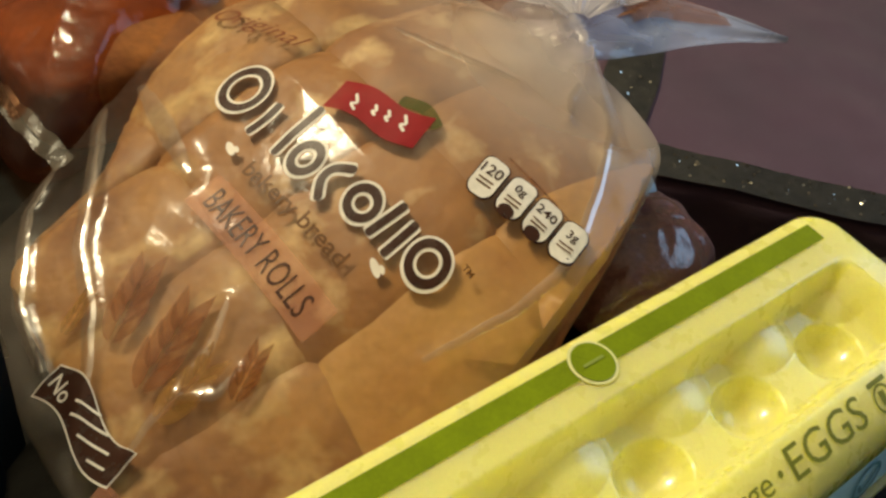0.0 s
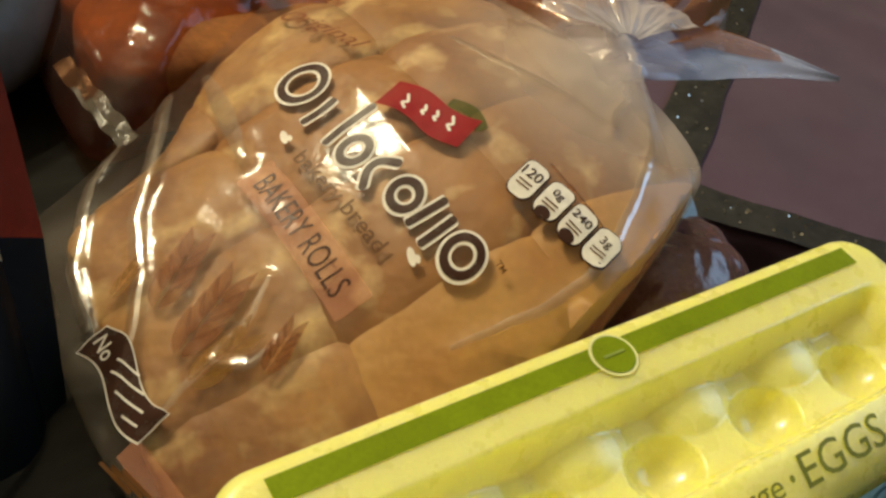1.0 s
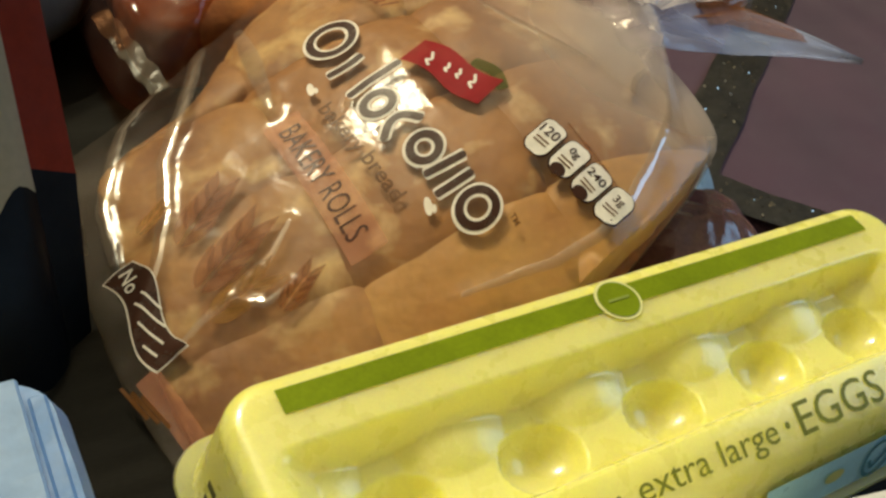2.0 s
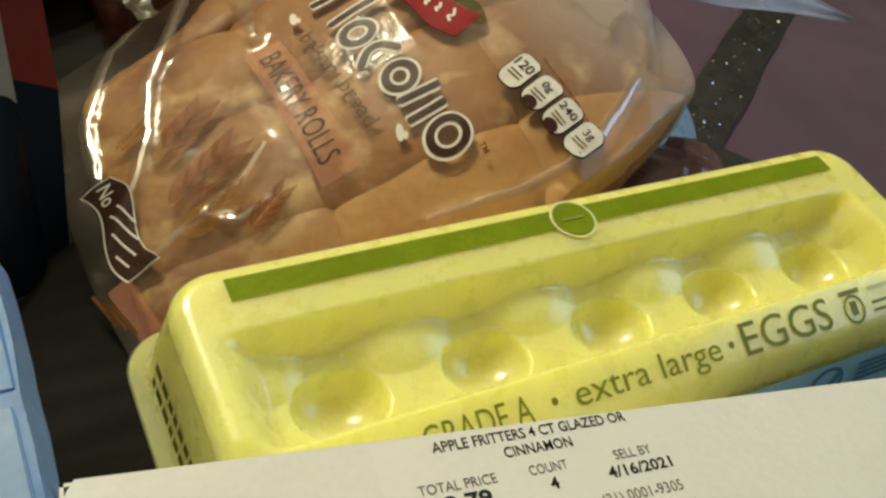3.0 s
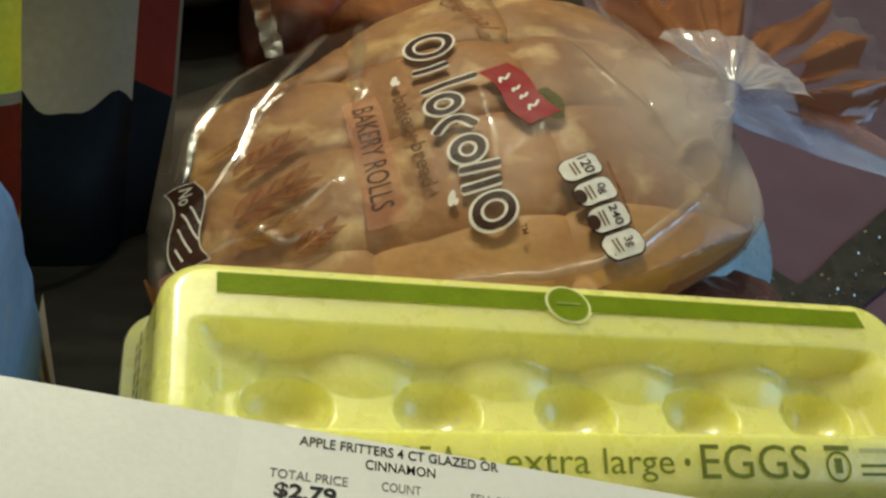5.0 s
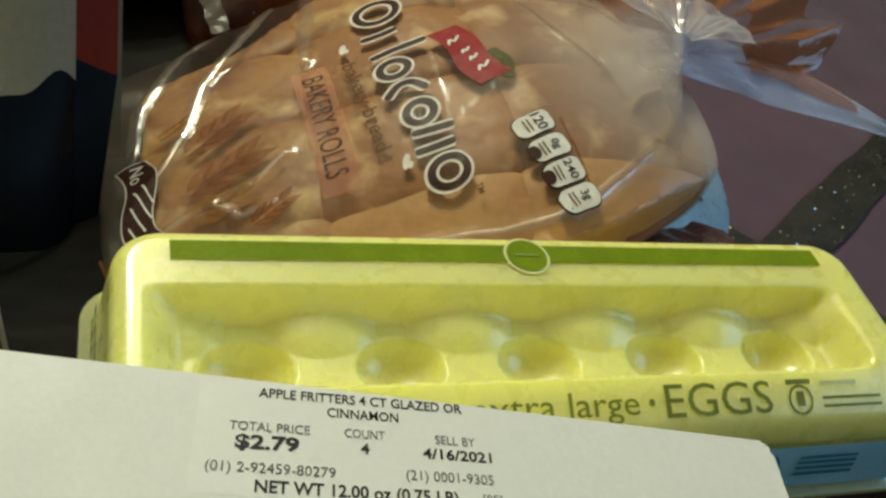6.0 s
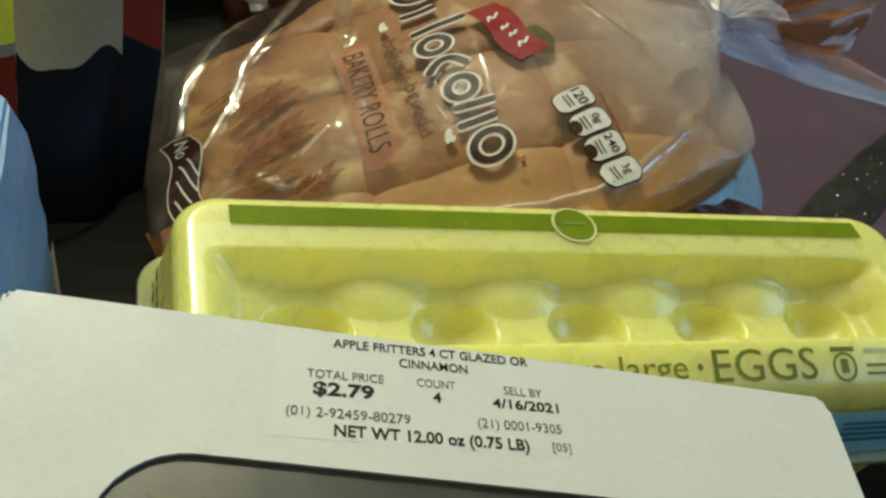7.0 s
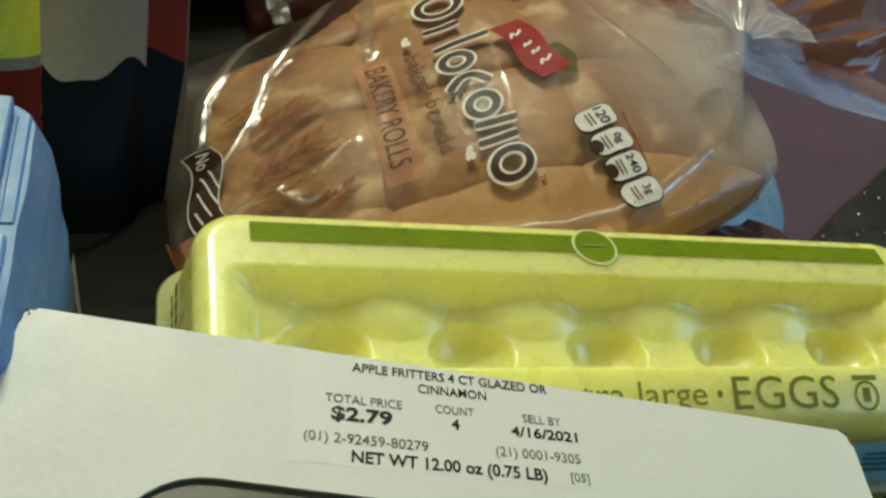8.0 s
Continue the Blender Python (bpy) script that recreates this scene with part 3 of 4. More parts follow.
    # fine print on the end
    for k, (dx, w) in enumerate(((0.0, 0.052), (0.0022, 0.046))):
        bm = bmesh.new()
        rnd = random.Random(k)
        y = 0.030
        while y > 0.030 - w:
            L = rnd.uniform(0.002, 0.006)
            zc = 0.050 - k * 0.0065
            xs = LID_C.x - LID_A - (0.066 - zc) * 0.15 - 0.0012
            bm.faces.new([bm.verts.new(p) for p in ((xs, y, zc + 0.0016), (xs, y - L, zc + 0.0016), (xs - 0.0005, y - L, zc - 0.0016), (xs - 0.0005, y, zc - 0.0016))])
            y -= L + 0.0014
        part("end_print", bm, DARK_INK, lid, "dark fine print bars", smooth=False)
    return t


def bm_on(bm, f):
    for v in bm.verts:
        v.co = f(v.co.x, v.co.y)
    return bm


def laid_front(bm, lift=0.0004):
    for v in bm.verts:
        v.co += Vector((0, -0.9, 0.44)) * lift
    return bm


RING_INK = surface("pale_yellow_print", (0.78, 0.78, 0.36), 0.4, vary=0.03, bump=0)
EMBLEM_INK = surface("faint_green_print", (0.27, 0.34, 0.06), 0.4, vary=0.05, bump=0)
PALE_FOAM = surface("pale_print", (0.62, 0.63, 0.22), 0.4, vary=0.05, bump=0)


# ---------------------------------------------------------------- bag of rolls
CROWN = ((-0.17, -0.028), (-0.13, -0.008), (-0.05, 0.026), (0.0, 0.053), (0.04, 0.064), (0.09, 0.066), (0.125, 0.060), (0.16, 0.05))
BAG_OUT = [(-0.128, 0.048), (-0.140, 0.088), (-0.1475, 0.130), (-0.149, 0.170), (-0.151, 0.208), (-0.155, 0.234), (-0.146, 0.249), (-0.110, 0.267), (-0.068, 0.292), (-0.024, 0.317),
           (0.022, 0.338), (0.060, 0.330), (0.096, 0.294), (0.120, 0.250), (0.136, 0.203), (0.1395, 0.162), (0.1375, 0.130), (0.127, 0.112), (0.098, 0.096), (0.056, 0.078), (0.0, 0.060), (-0.064, 0.047)]
CREASES = [([(-0.044, 0.284), (-0.049, 0.250), (-0.055, 0.215)], 0.0022, 0.0085), ([(-0.057, 0.295), (-0.075, 0.259), (-0.092, 0.230)], 0.0014, 0.0050),
           ([(-0.082, 0.280), (-0.111, 0.252), (-0.133, 0.207), (-0.137, 0.174)], 0.0019, 0.0058), ([(0.052, 0.224), (0.063, 0.198), (0.080, 0.166)], 0.0014, 0.0056),
           ([(-0.024, 0.087), (0.012, 0.081), (0.036, 0.083), (0.054, 0.091), (0.079, 0.108), (0.104, 0.128), (0.118, 0.149)], 0.0013, 0.0050),
           ([(-0.063, 0.290), (-0.086, 0.243), (-0.103, 0.216), (-0.112, 0.185), (-0.124, 0.161), (-0.140, 0.138)], 0.0020, 0.0062),
           ([(-0.125, 0.125), (-0.106, 0.133), (-0.083, 0.141), (-0.070, 0.152)], 0.0015, 0.0050), ([(-0.102, 0.132), (-0.090, 0.124), (-0.078, 0.126)], 0.0012, 0.0040),
           ([(0.088, 0.140), (0.098, 0.150), (0.112, 0.158)], 0.0012, 0.0040), ([(0.086, 0.232), (0.104, 0.222), (0.116, 0.206)], 0.0014, 0.0045)]


def bag_top(x, y):
    return lerp_table(x, CROWN) - (0.016 if y < 0.19 else 0.011) * ((y - 0.19) / 0.1) ** 2


def bag_low(x, y):
    return TABLE_Z + 0.002 + max(0.0, (x + 0.08) * 0.29)


def bag_power(x):
    """How square the bag is towards its rim: soft at the sealed end, full at the tied end."""
    return 4.0 + 8.0 * max(0.0, min(1.0, x / 0.08))


def bag_crinkle(x, y, r):
    z = 0.0008 * (ridged(x, y, 18, 1.0) - 0.6) + 0.00025 * (ridged(x, y, 60, 4.0) - 0.6)
    for path, height, width in CREASES:
        d = near_path(x, y, path)
        if d < width * 3:
            z += height * 1.2 * math.exp(-(d / (width * 0.75)) ** 2)
    return z * min(1.0, (1 - r) * 14 + 0.25)


def on_bag(x, y):
    """A place on the film, over its wrinkles."""
    c = sum((Vector(p) for p in BAG_OUT), Vector((0, 0))) / len(BAG_OUT)
    zt, zl = bag_top(x, y), bag_low(x, y)
    q = Vector((x, y)) - c
    r = 0.0
    # share of the way to the rim
    pts = BAG_RIM
    a = math.atan2(q.y, q.x)
    i = int((a + math.pi) / (2 * math.pi) * len(pts)) % len(pts)
    r = min(0.999, q.length / pts[i])
    rim = zl + (zt - zl) * 0.45
    pw = bag_power(x)
    k = (1 - r ** pw) ** (1 / pw)
    return Vector((x, y, rim + (zt - rim) * k + bag_crinkle(x, y, r)))


def rim_table(n=180):
    pts = smooth_outline(BAG_OUT, 720)
    c = sum((Vector(p) for p in BAG_OUT), Vector((0, 0))) / len(BAG_OUT)
    out = []
    for i in range(n):
        a = -math.pi + (i + 0.5) / n * 2 * math.pi
        best = min(pts, key=lambda p: abs((math.atan2(p.y - c.y, p.x - c.x) - a + math.pi) % (2 * math.pi) - math.pi))
        out.append((best - c).length)
    return out


BAG_RIM = rim_table()
BAG_C = sum((Vector(p) for p in BAG_OUT), Vector((0, 0))) / len(BAG_OUT)


def roll_bm(cx, cy, rx, ry, seed, top, low, sink, rim=False):
    """A soft square roll, fused to its neighbours, its crown just under the film."""
    def f(u, v):
        a, e = 2 * math.pi * u, (v - 0.5) * math.pi
        ce, se = abs(math.cos(e)) ** 0.40, math.copysign(abs(math.sin(e)) ** 0.40, math.sin(e))
        px = cx + rx * ce * math.copysign(abs(math.cos(a)) ** 0.5, math.cos(a))
        py = cy + ry * ce * math.copysign(abs(math.sin(a)) ** 0.5, math.sin(a))
        if rim:
            q = Vector((px, py)) - BAG_C
            lim = BAG_RIM[int((math.atan2(q.y, q.x) + math.pi) / (2 * math.pi) * len(BAG_RIM)) % len(BAG_RIM)] * 0.948
            turn = math.degrees(math.atan2(q.y, q.x))
            lim *= 1 + 0.034 * math.exp(-((turn + 10) / 55) ** 4)
            full = lim / 0.948
            lim *= 1 - 0.20 * math.exp(-((turn - 135) / 26) ** 2) - 0.10 * math.exp(-((turn - 75) / 30) ** 2)
            lim *= 1 - 0.09 * math.exp(-((abs(turn) - 176) / 30) ** 2)
            if q.length > lim:
                px, py = BAG_C + q * lim / q.length
            r = min(0.95, q.length / full)
            zt, zl = top(px, py), low(px, py)
            mid = zl + (zt - zl) * 0.45
            pw = bag_power(px)
            hi, lo = mid + (zt - mid) * (1 - r ** pw) ** (1 / pw) - sink, zl + 0.002
        else:
            hi, lo = top(cx * 0.35 + px * 0.65, cy * 0.35 + py * 0.65) - sink, low(cx, cy) + 0.002
        z = (hi + lo) / 2 + (hi - lo) / 2 * se + (0.0015 * noise.noise(Vector((px * 28, py * 28, seed))) + 0.0006 * noise.noise(Vector((px * 75, py * 75, seed + 5)))) * max(0, se)
        return Vector((px, py, z))
    return grid_bm(36, 22, f, True)


def grain(size, i, side, turn):
    """One grain of an ear of wheat, a pointed leaf shape."""
    n, L, W = 8, size * (0.42 - 0.02 * i), size * 0.062
    pts = [(L * s, W * math.sin(math.pi * s ** 0.75)) for s in (j / n for j in range(n + 1))]
    bm = bmesh.new()
    bm.faces.new([bm.verts.new((x, y, 0)) for x, y in pts] + [bm.verts.new((x, -y, 0)) for x, y in pts[-2:0:-1]])
    return moved(moved(bm, size * (0.02 + i * 0.16), side * size * 0.03, side * (22 - 2 * i)), 0, 0, turn)


def bread_bag():
    t = thing("bread_bag", "clear plastic bag of golden bakery rolls, tied shut", "bread", (-0.01, 0.17, TABLE_Z))
    rnd = random.Random(5)
    for i, cx in enumerate((-0.095, -0.012, 0.073)):
        for j, cy in enumerate((0.085, 0.147, 0.209, 0.272)):
            # crust tones differ; back row darkened, front row paled to offset uneven light
            part("roll", roll_bm(cx + rnd.uniform(-.003, .003), cy + rnd.uniform(-.003, .003), 0.0508 + 0.007 * (i == 2), 0.0388, i * 4 + j, bag_top, bag_low, 0.0028 + rnd.uniform(0, .0016), True), CRUST_PALE if i and j == 0 else CRUST_MID if i == 0 or j == 3 else CRUST, t, "soft golden bread roll")
    under = [tuple(BAG_C + (Vector(p) - BAG_C) * 0.992) for p in BAG_OUT[14:21]] + [(0.0, 0.13), (0.08, 0.18)]
    part("bottom_crust", pillow_bm(under, lambda x, y: bag_low(x, y) + 0.0125, lambda x, y: bag_low(x, y) + 0.0012, 80, 12, 7.0), CRUST_DARK, t, "browned underside of the rolls")
    bag = part("film", pillow_bm(BAG_OUT, bag_top, bag_low, 440, 130, bag_power, 0.45, bag_crinkle), FILM, t, "clear wrinkled plastic film")

    # sharp folds in the film
    for path, height, width in CREASES:
        pts = [Vector(p) for p in path]
        total = sum((b - a).length for a, b in zip(pts, pts[1:]))

        def fold(u, v, pts=pts, total=total, width=width):
            left = u * total
            for a, b in zip(pts, pts[1:]):
                if left <= (b - a).length or b is pts[-1]:
                    break
                left -= (b - a).length
            way = (b - a).normalized()
            wob = 0.0006 * noise.noise(Vector((u * 14, total * 90, 2)))
            q = a + way * left + Vector((-way.y, way.x)) * ((v - 0.5) * width * 0.95 * math.sin(math.pi * (0.06 + 0.88 * u)) ** 0.5 + wob)
            return on_bag(q.x, q.y) + Vector((0, 0, 0.0003))
        part("fold", grid_bm(40, 8, fold), CREASE_FILM, bag, "sharp shiny fold in the film")

    # print on the film: reading direction along d, its upper side towards e
    d, e = Vector((0.14, -0.99)), Vector((0.99, 0.14))

    def printed(name, bm, at, material, lift, turn=0.0, label="", sub=0.0):
        if sub:
            bmesh.ops.triangulate(bm, faces=bm.faces[:])
            for _ in range(6):
                long = [x for x in bm.edges if x.calc_length() > sub]
                if not long:
                    break
                bmesh.ops.subdivide_edges(bm, edges=long, cuts=1)
                bmesh.ops.triangulate(bm, faces=bm.faces[:])
        if turn:
            bm.transform(Matrix.Rotation(radians(turn), 4, "Z"))
        for v in bm.verts:
            p = Vector(at) + d * v.co.x + e * v.co.y
            v.co = on_bag(p.x, p.y) + Vector((0, 0, lift * 0.7 + 0.0002))
        part(name, bm, material, bag, label)

    # the brand as plain dark loops and bars on a pale ground
    marks = [((-0.0165, 0.2365), [("loop", 0.0118, 0.0112)]),
             ((-0.0185, 0.2120), [("bar", [(-0.004, 0.008), (-0.0025, 0.0), (-0.003, -0.009)])]),
             ((-0.0160, 0.1985), [("bar", [(-0.001, 0.016), (0.0, 0.003), (0.002, -0.010)])]),
             ((-0.0175, 0.1840), [("loop", 0.0076, 0.0080)]),
             ((-0.0150, 0.1680), [("bar", [(0.004, 0.009), (-0.003, 0.003), (-0.003, -0.003), (0.004, -0.009)])]),
             ((-0.0115, 0.1510), [("loop", 0.0082, 0.0076)]),
             ((-0.0080, 0.1335), [("bar", [(-0.006, -0.009), (-0.005, 0.009)]), ("bar", [(0.005, -0.009), (0.004, 0.008)])]),
             ((-0.0050, 0.1145), [("loop", 0.0092, 0.0090)])]
    for grow, material, lift in ((0.0026, WHITE_INK, 0.0005), (0.0, BROWN_INK, 0.0009)):
        for at, shapes in marks:
            bms = []
            for s in shapes:
                if s[0] == "loop":
                    bms.append(disc_bm(s[1] + grow / 2, s[2] + grow / 2, 0.0035 + grow))
                else:
                    bms.append(stroke_bm(s[1], 0.0035 + grow))
            printed("brand_mark" if not grow else "brand_outline", merge(*bms), at, material, lift, -8, "", 0.004)
    # red flag
    flag = grid_bm(24, 8, lambda u, v: Vector(((u - 0.5) * 0.045, (v - 0.5) * 0.0175 + 0.0022 * math.sin(u * 6.3), 0)))
    printed("leaf", stroke_bm([(0.0, 0.011), (0.012, 0.013), (0.022, 0.008)], 0.006), (0.0165, 0.180), LEAF_INK, 0.0005, 8)
    printed("flag", flag, (0.0165, 0.183), RED_INK, 0.0008, 14, "red printed flag")
    for u, r in ((-0.012, 0.0042), (-0.002, 0.0028), (0.0045, 0.0028), (0.0125, 0.0040)):
        printed("flag_mark", stroke_bm([(-r * 0.5, r), (r * 0.2, 0.0), (-r * 0.2, -r * 0.4), (r * 0.6, -r)], 0.0014), (0.0165 + 0.37 * u, 0.183 - 0.93 * u), WHITE_INK, 0.0012, 14)
    printed("lettering", text_mesh("bakery bread", 0.0064, 0.064, 0.012), (-0.032, 0.1675), TAN_INK, 0.0006, -2, "brown printed lettering", 0.006)
    printed("peach_band", bar_bm(0.084, 0.0165, 30, 6), (-0.0505, 0.163), PEACH_INK, 0.0004, -4, "translucent peach printed band")
    printed("lettering", text_mesh("BAKERY ROLLS", 0.0098, 0.068), (-0.0505, 0.164), BROWN_INK, 0.0008, -5, "dark brown printed lettering", 0.006)
    printed("lettering", text_mesh("The", 0.006, None, 0.0, 0.35), (0.026, 0.287), SCRIPT_INK, 0.0006, 4, "rust printed script", 0.005)
    printed("lettering", text_mesh("Original", 0.0085, 0.058, 0.0, 0.35), (0.0095, 0.268), SCRIPT_INK, 0.0006, 6, "rust printed script", 0.005)
    for at in ((-0.036, 0.213), (-0.021, 0.126)):
        printed("small_leaf", merge(disc_bm(0.0042, 0.0016, n=12), moved(disc_bm(0.002, 0.001, n=8), 0.002, 0.002)), at, WHITE_INK, 0.0006, -20)
    printed("mark", text_mesh("TM", 0.0026, None, 0.02), (0.0062, 0.1030), TAN_INK, 0.0006)
    # nutrition cards
    cards = (((0.0350, 0.1305), "120"), ((0.0395, 0.1172), "0g"), ((0.0435, 0.1043), "240"), ((0.0480, 0.0918), "3g"))
    lean = 11
    e2 = e * math.cos(radians(lean)) - d * math.sin(radians(lean))
    for k, (at, body) in enumerate(cards):
        def card(w, h):
            pts = rounded_rect(w / 2, h / 2, 0.0035)
            bm = bmesh.new()
            bm.faces.new([bm.verts.new((p.x, p.y - 0.0012 * (1 - (2 * p.x / w) ** 2) * (p.y < 0), 0)) for p in pts])
            return bm
        printed("card_rim", card(0.0125, 0.0190), at, BROWN_INK, 0.0005, lean, "", 0.005)
        printed("card", card(0.0114, 0.0179), at, WHITE_INK, 0.0009, lean, "white rounded nutrition card", 0.005)
        up = Vector(at) + e2 * (0.003 if k else 0.0025)
        printed("lettering", text_mesh(body, 0.0048 if k == 0 else 0.004, 0.0095 if k in (0, 2) else None, 0.01), up, BROWN_INK, 0.0013, lean)
        for q in (-0.0025, -0.0045):
            printed("fine_print", bar_bm(0.0070, 0.0008, 4), Vector(at) + e2 * q, TAN_INK, 0.0013, lean)
        if k in (1, 2):
            printed("seal", disc_bm(0.0036, 0.0030, n=16), Vector(at) - e2 * 0.0085, BROWN_INK, 0.0013, lean)
    for k in range(3):
        printed("fine_print", bar_bm(0.016, 0.0012, 6), Vector((0.0495 + k * 0.002, 0.126 - k * 0.012)), RUST_INK, 0.0006)
    # wheat ears
    for at, size, turn, mat in (((-0.124, 0.184), 0.022, 107, WHEAT_INK), ((-0.112, 0.167), 0.045, 119, RUST_INK), ((-0.112, 0.143), 0.050, 110, RUST_INK),
                                ((-0.086, 0.118), 0.028, 112, RUST_INK), ((-0.112, 0.129), 0.039, 95, WHEAT_INK)):
        for i in range(4):
            for side in (-1, 1):
                printed("wheat_grain", grain(size, i, side, turn), at, mat, 0.0004, 0, "", 0.004)
    # dark ribbon
    rib = lambda w, k: grid_bm(26, 8, lambda u, v: Vector(((u - 0.5) * w, (v - 0.5) * k + 0.0035 * math.sin((0.5 - u) * 5.5), 0)))
    printed("ribbon_rim", rib(0.050, 0.0140), (-0.1320, 0.1465), WHITE_INK, 0.0005, 4)
    printed("ribbon", rib(0.0488, 0.0128), (-0.1320, 0.1465), BROWN_INK, 0.0009, 4, "dark brown printed ribbon")
    printed("lettering", text_mesh("No", 0.0058, None, 0.01), (-0.1330, 0.1635), WHITE_INK, 0.0014, -6)
    for k, (u, w) in enumerate(((-0.002, 0.015), (0.003, 0.022), (0.010, 0.018), (0.016, 0.010))):
        printed("fine_print", bar_bm(w * 0.8, 0.0009, 6), Vector((-0.1320, 0.1465)) + d * u + e * (0.004 - 0.003 * k), WHITE_INK, 0.0014, 18)
    for k in range(3):
        printed("fine_print", bar_bm(0.018, 0.0014, 6), Vector((-0.1455 + 0.003 * k, 0.115 - 0.004 * k)), TAN_INK, 0.0006, 10)

    printed("end_print", bar_bm(0.050, 0.009, 24, 6), (-0.1325, 0.098), PEACH_INK, 0.0003, 6, "translucent peach printed end")

    # gathered neck and loose tail
    knot = Vector((0.125, 0.180, 0.072))

    def neck(u, v):
        """Gathered film that fans out from the tie and lies on the bag."""
        a = 2 * math.pi * u
        ca, sa = math.cos(a), math.sin(a)
        end = on_bag(0.080 + 0.026 * abs(ca) ** 2, 0.186 + 0.074 * ca)
        end.z += 0.0012 if sa >= 0 else 0.0012 + 0.034 * sa
        start = knot + Vector((0.007 * ca, 0.0195 * ca, 0.0062 * sa))
        p = start.lerp(end, v)
        pleat = (0.0011 * math.sin(a * 11 + 1.5 * v) + 0.0006 * math.sin(a * 23 + v)) * (1 - 0.85 * v)
        return p + Vector((0, pleat * ca, abs(pleat) + 0.003 * math.sin(v * math.pi) * sa))
    part("neck", grid_bm(72, 18, neck, True), NECK_FILM, t, "gathered clear film at the tie")
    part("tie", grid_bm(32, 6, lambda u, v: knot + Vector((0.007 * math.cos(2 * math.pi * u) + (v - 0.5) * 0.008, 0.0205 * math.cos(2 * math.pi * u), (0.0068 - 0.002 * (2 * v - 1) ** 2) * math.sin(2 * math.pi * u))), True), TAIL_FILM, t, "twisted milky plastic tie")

    # loose end: a flat pointed lobe, bluish along its lower edge (window tint in the haze colour), amber above
    front = lambda v: Vector((lerp_table(v, TAIL_X), lerp_table(v, TAIL_Y), lerp_table(v, TAIL_Z)))
    wide = lambda v: 1.3 * (0.039 + 0.007 * math.sin(math.pi * v) - 0.038 * max(0.0, (v - 0.45) / 0.55) ** 1.7)

    def lobe(v, w, side=0.0):
        sag = 0.0012 * math.sin(w * 9 + v * 4) + 0.0006 * math.sin(w * 21 - v * 7)
        return front(v) + Vector((0.34, 0.94, -0.04 + 0.10 * v)) * wide(v) * w + Vector((0, 0, sag + side))

    def tail(u, v):
        a = 2 * math.pi * u
        return lobe(v, 0.5 - 0.5 * math.cos(a), 0.0022 * math.sin(a) * (1 - 0.7 * v))
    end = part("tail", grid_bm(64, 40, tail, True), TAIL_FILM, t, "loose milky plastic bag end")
    part("tail_print", grid_bm(30, 14, lambda u, v: lobe(0.36 + 0.46 * u, 0.42 + 0.54 * v + 0.05 * math.sin(u * 5), 0.0031 - 0.0012 * u)), AMBER_INK, end, "amber printed part of the film")

    # the open end fans out behind the tie in stiff pleats, amber print between clear strips
    def flare(a, r):
        reach = lerp_table(a, FLARE_R)
        d = reach * r
        pleat = 0.55 * math.sin(a * 0.21 + 0.6) + 0.3 * math.sin(a * 0.52 + 2.0 * r) + 0.15 * math.sin(a * 1.13)
        w = radians(a)
        curl = 0.012 * max(0.0, r - 0.75) / 0.25 * math.sin(a * 0.3 + 1.0)
        return knot + Vector((d * math.cos(w), d * math.sin(w), -0.024 * r + 0.017 * r ** 0.8 * pleat + curl))

    fan = part("bag_end", grid_bm(150, 26, lambda u, v: flare(15 + 93 * u, 0.06 + 0.94 * v)), FLARE_FILM, t, "fanned clear end of the bag")
    for a0, a1, r0, r1 in ((17, 26, 0.42, 0.96), (29, 40, 0.38, 0.86), (45, 55, 0.30, 0.97), (60, 78, 0.26, 0.98), (82, 104, 0.30, 0.95)):
        part("end_panel", grid_bm(36, 24, lambda u, v: flare(a0 + (a1 - a0) * u + 1.5 * math.sin(v * 5 + a0), r0 + (r1 - r0) * v + 0.05 * math.sin(u * 7 + a0)) + Vector((0, 0, 0.0009))), AMBER_FILM, fan, "amber printed panel of the film")

    def rosette(u, v):
        w = radians(-8 + 150 * u)
        crumple = noise.noise(Vector((u * 9, v * 2.5, 4.0)))
        d = 0.006 + 0.042 * v * (1 + 0.25 * noise.noise(Vector((u * 5, 0, 8.0))))
        return knot + Vector((d * math.cos(w) * 0.9, d * math.sin(w), 0.007 + 0.005 * math.sin(v * 2.4) + 0.006 * v * crumple + 0.0012 * noise.noise(Vector((u * 26, v * 3, 1.0)))))
    part("neck_frill", grid_bm(110, 10, rosette), FRILL_FILM, t, "crumpled milky film round the tie")
    return t


FLARE_R = ((15, 0.130), (20, 0.150), (29, 0.205), (40, 0.226), (60, 0.200), (85, 0.160), (108, 0.120))
FLARE_FILM = film("fanned_film", tint=(0.96, 0.93, 0.92), haze=0.10, haze_color=(0.50, 0.45, 0.52), rough=0.07, wrinkle=0.14, scale=45, gloss=0.07, edge=0.25)
AMBER_FILM = film("amber_film", tint=(0.80, 0.50, 0.32), haze=0.42, haze_color=(0.34, 0.15, 0.06), rough=0.08, wrinkle=0.14, scale=45, gloss=0.06, edge=0.2)
FRILL_FILM = film("frilled_film", haze=0.36, haze_color=(0.62, 0.58, 0.62), rough=0.12, wrinkle=0.12, scale=50, gloss=0.07, edge=0.2)
EDGE_FILM = film("folded_film_edge", haze=0.3, haze_color=(0.22, 0.19, 0.15), rough=0.2, wrinkle=0.3, scale=60, gloss=0.02, edge=0.06)
TAIL_X = ((0.0, 0.117), (0.12, 0.134), (0.25, 0.158), (0.4, 0.184), (0.6, 0.219), (0.8, 0.252), (1.0, 0.284))
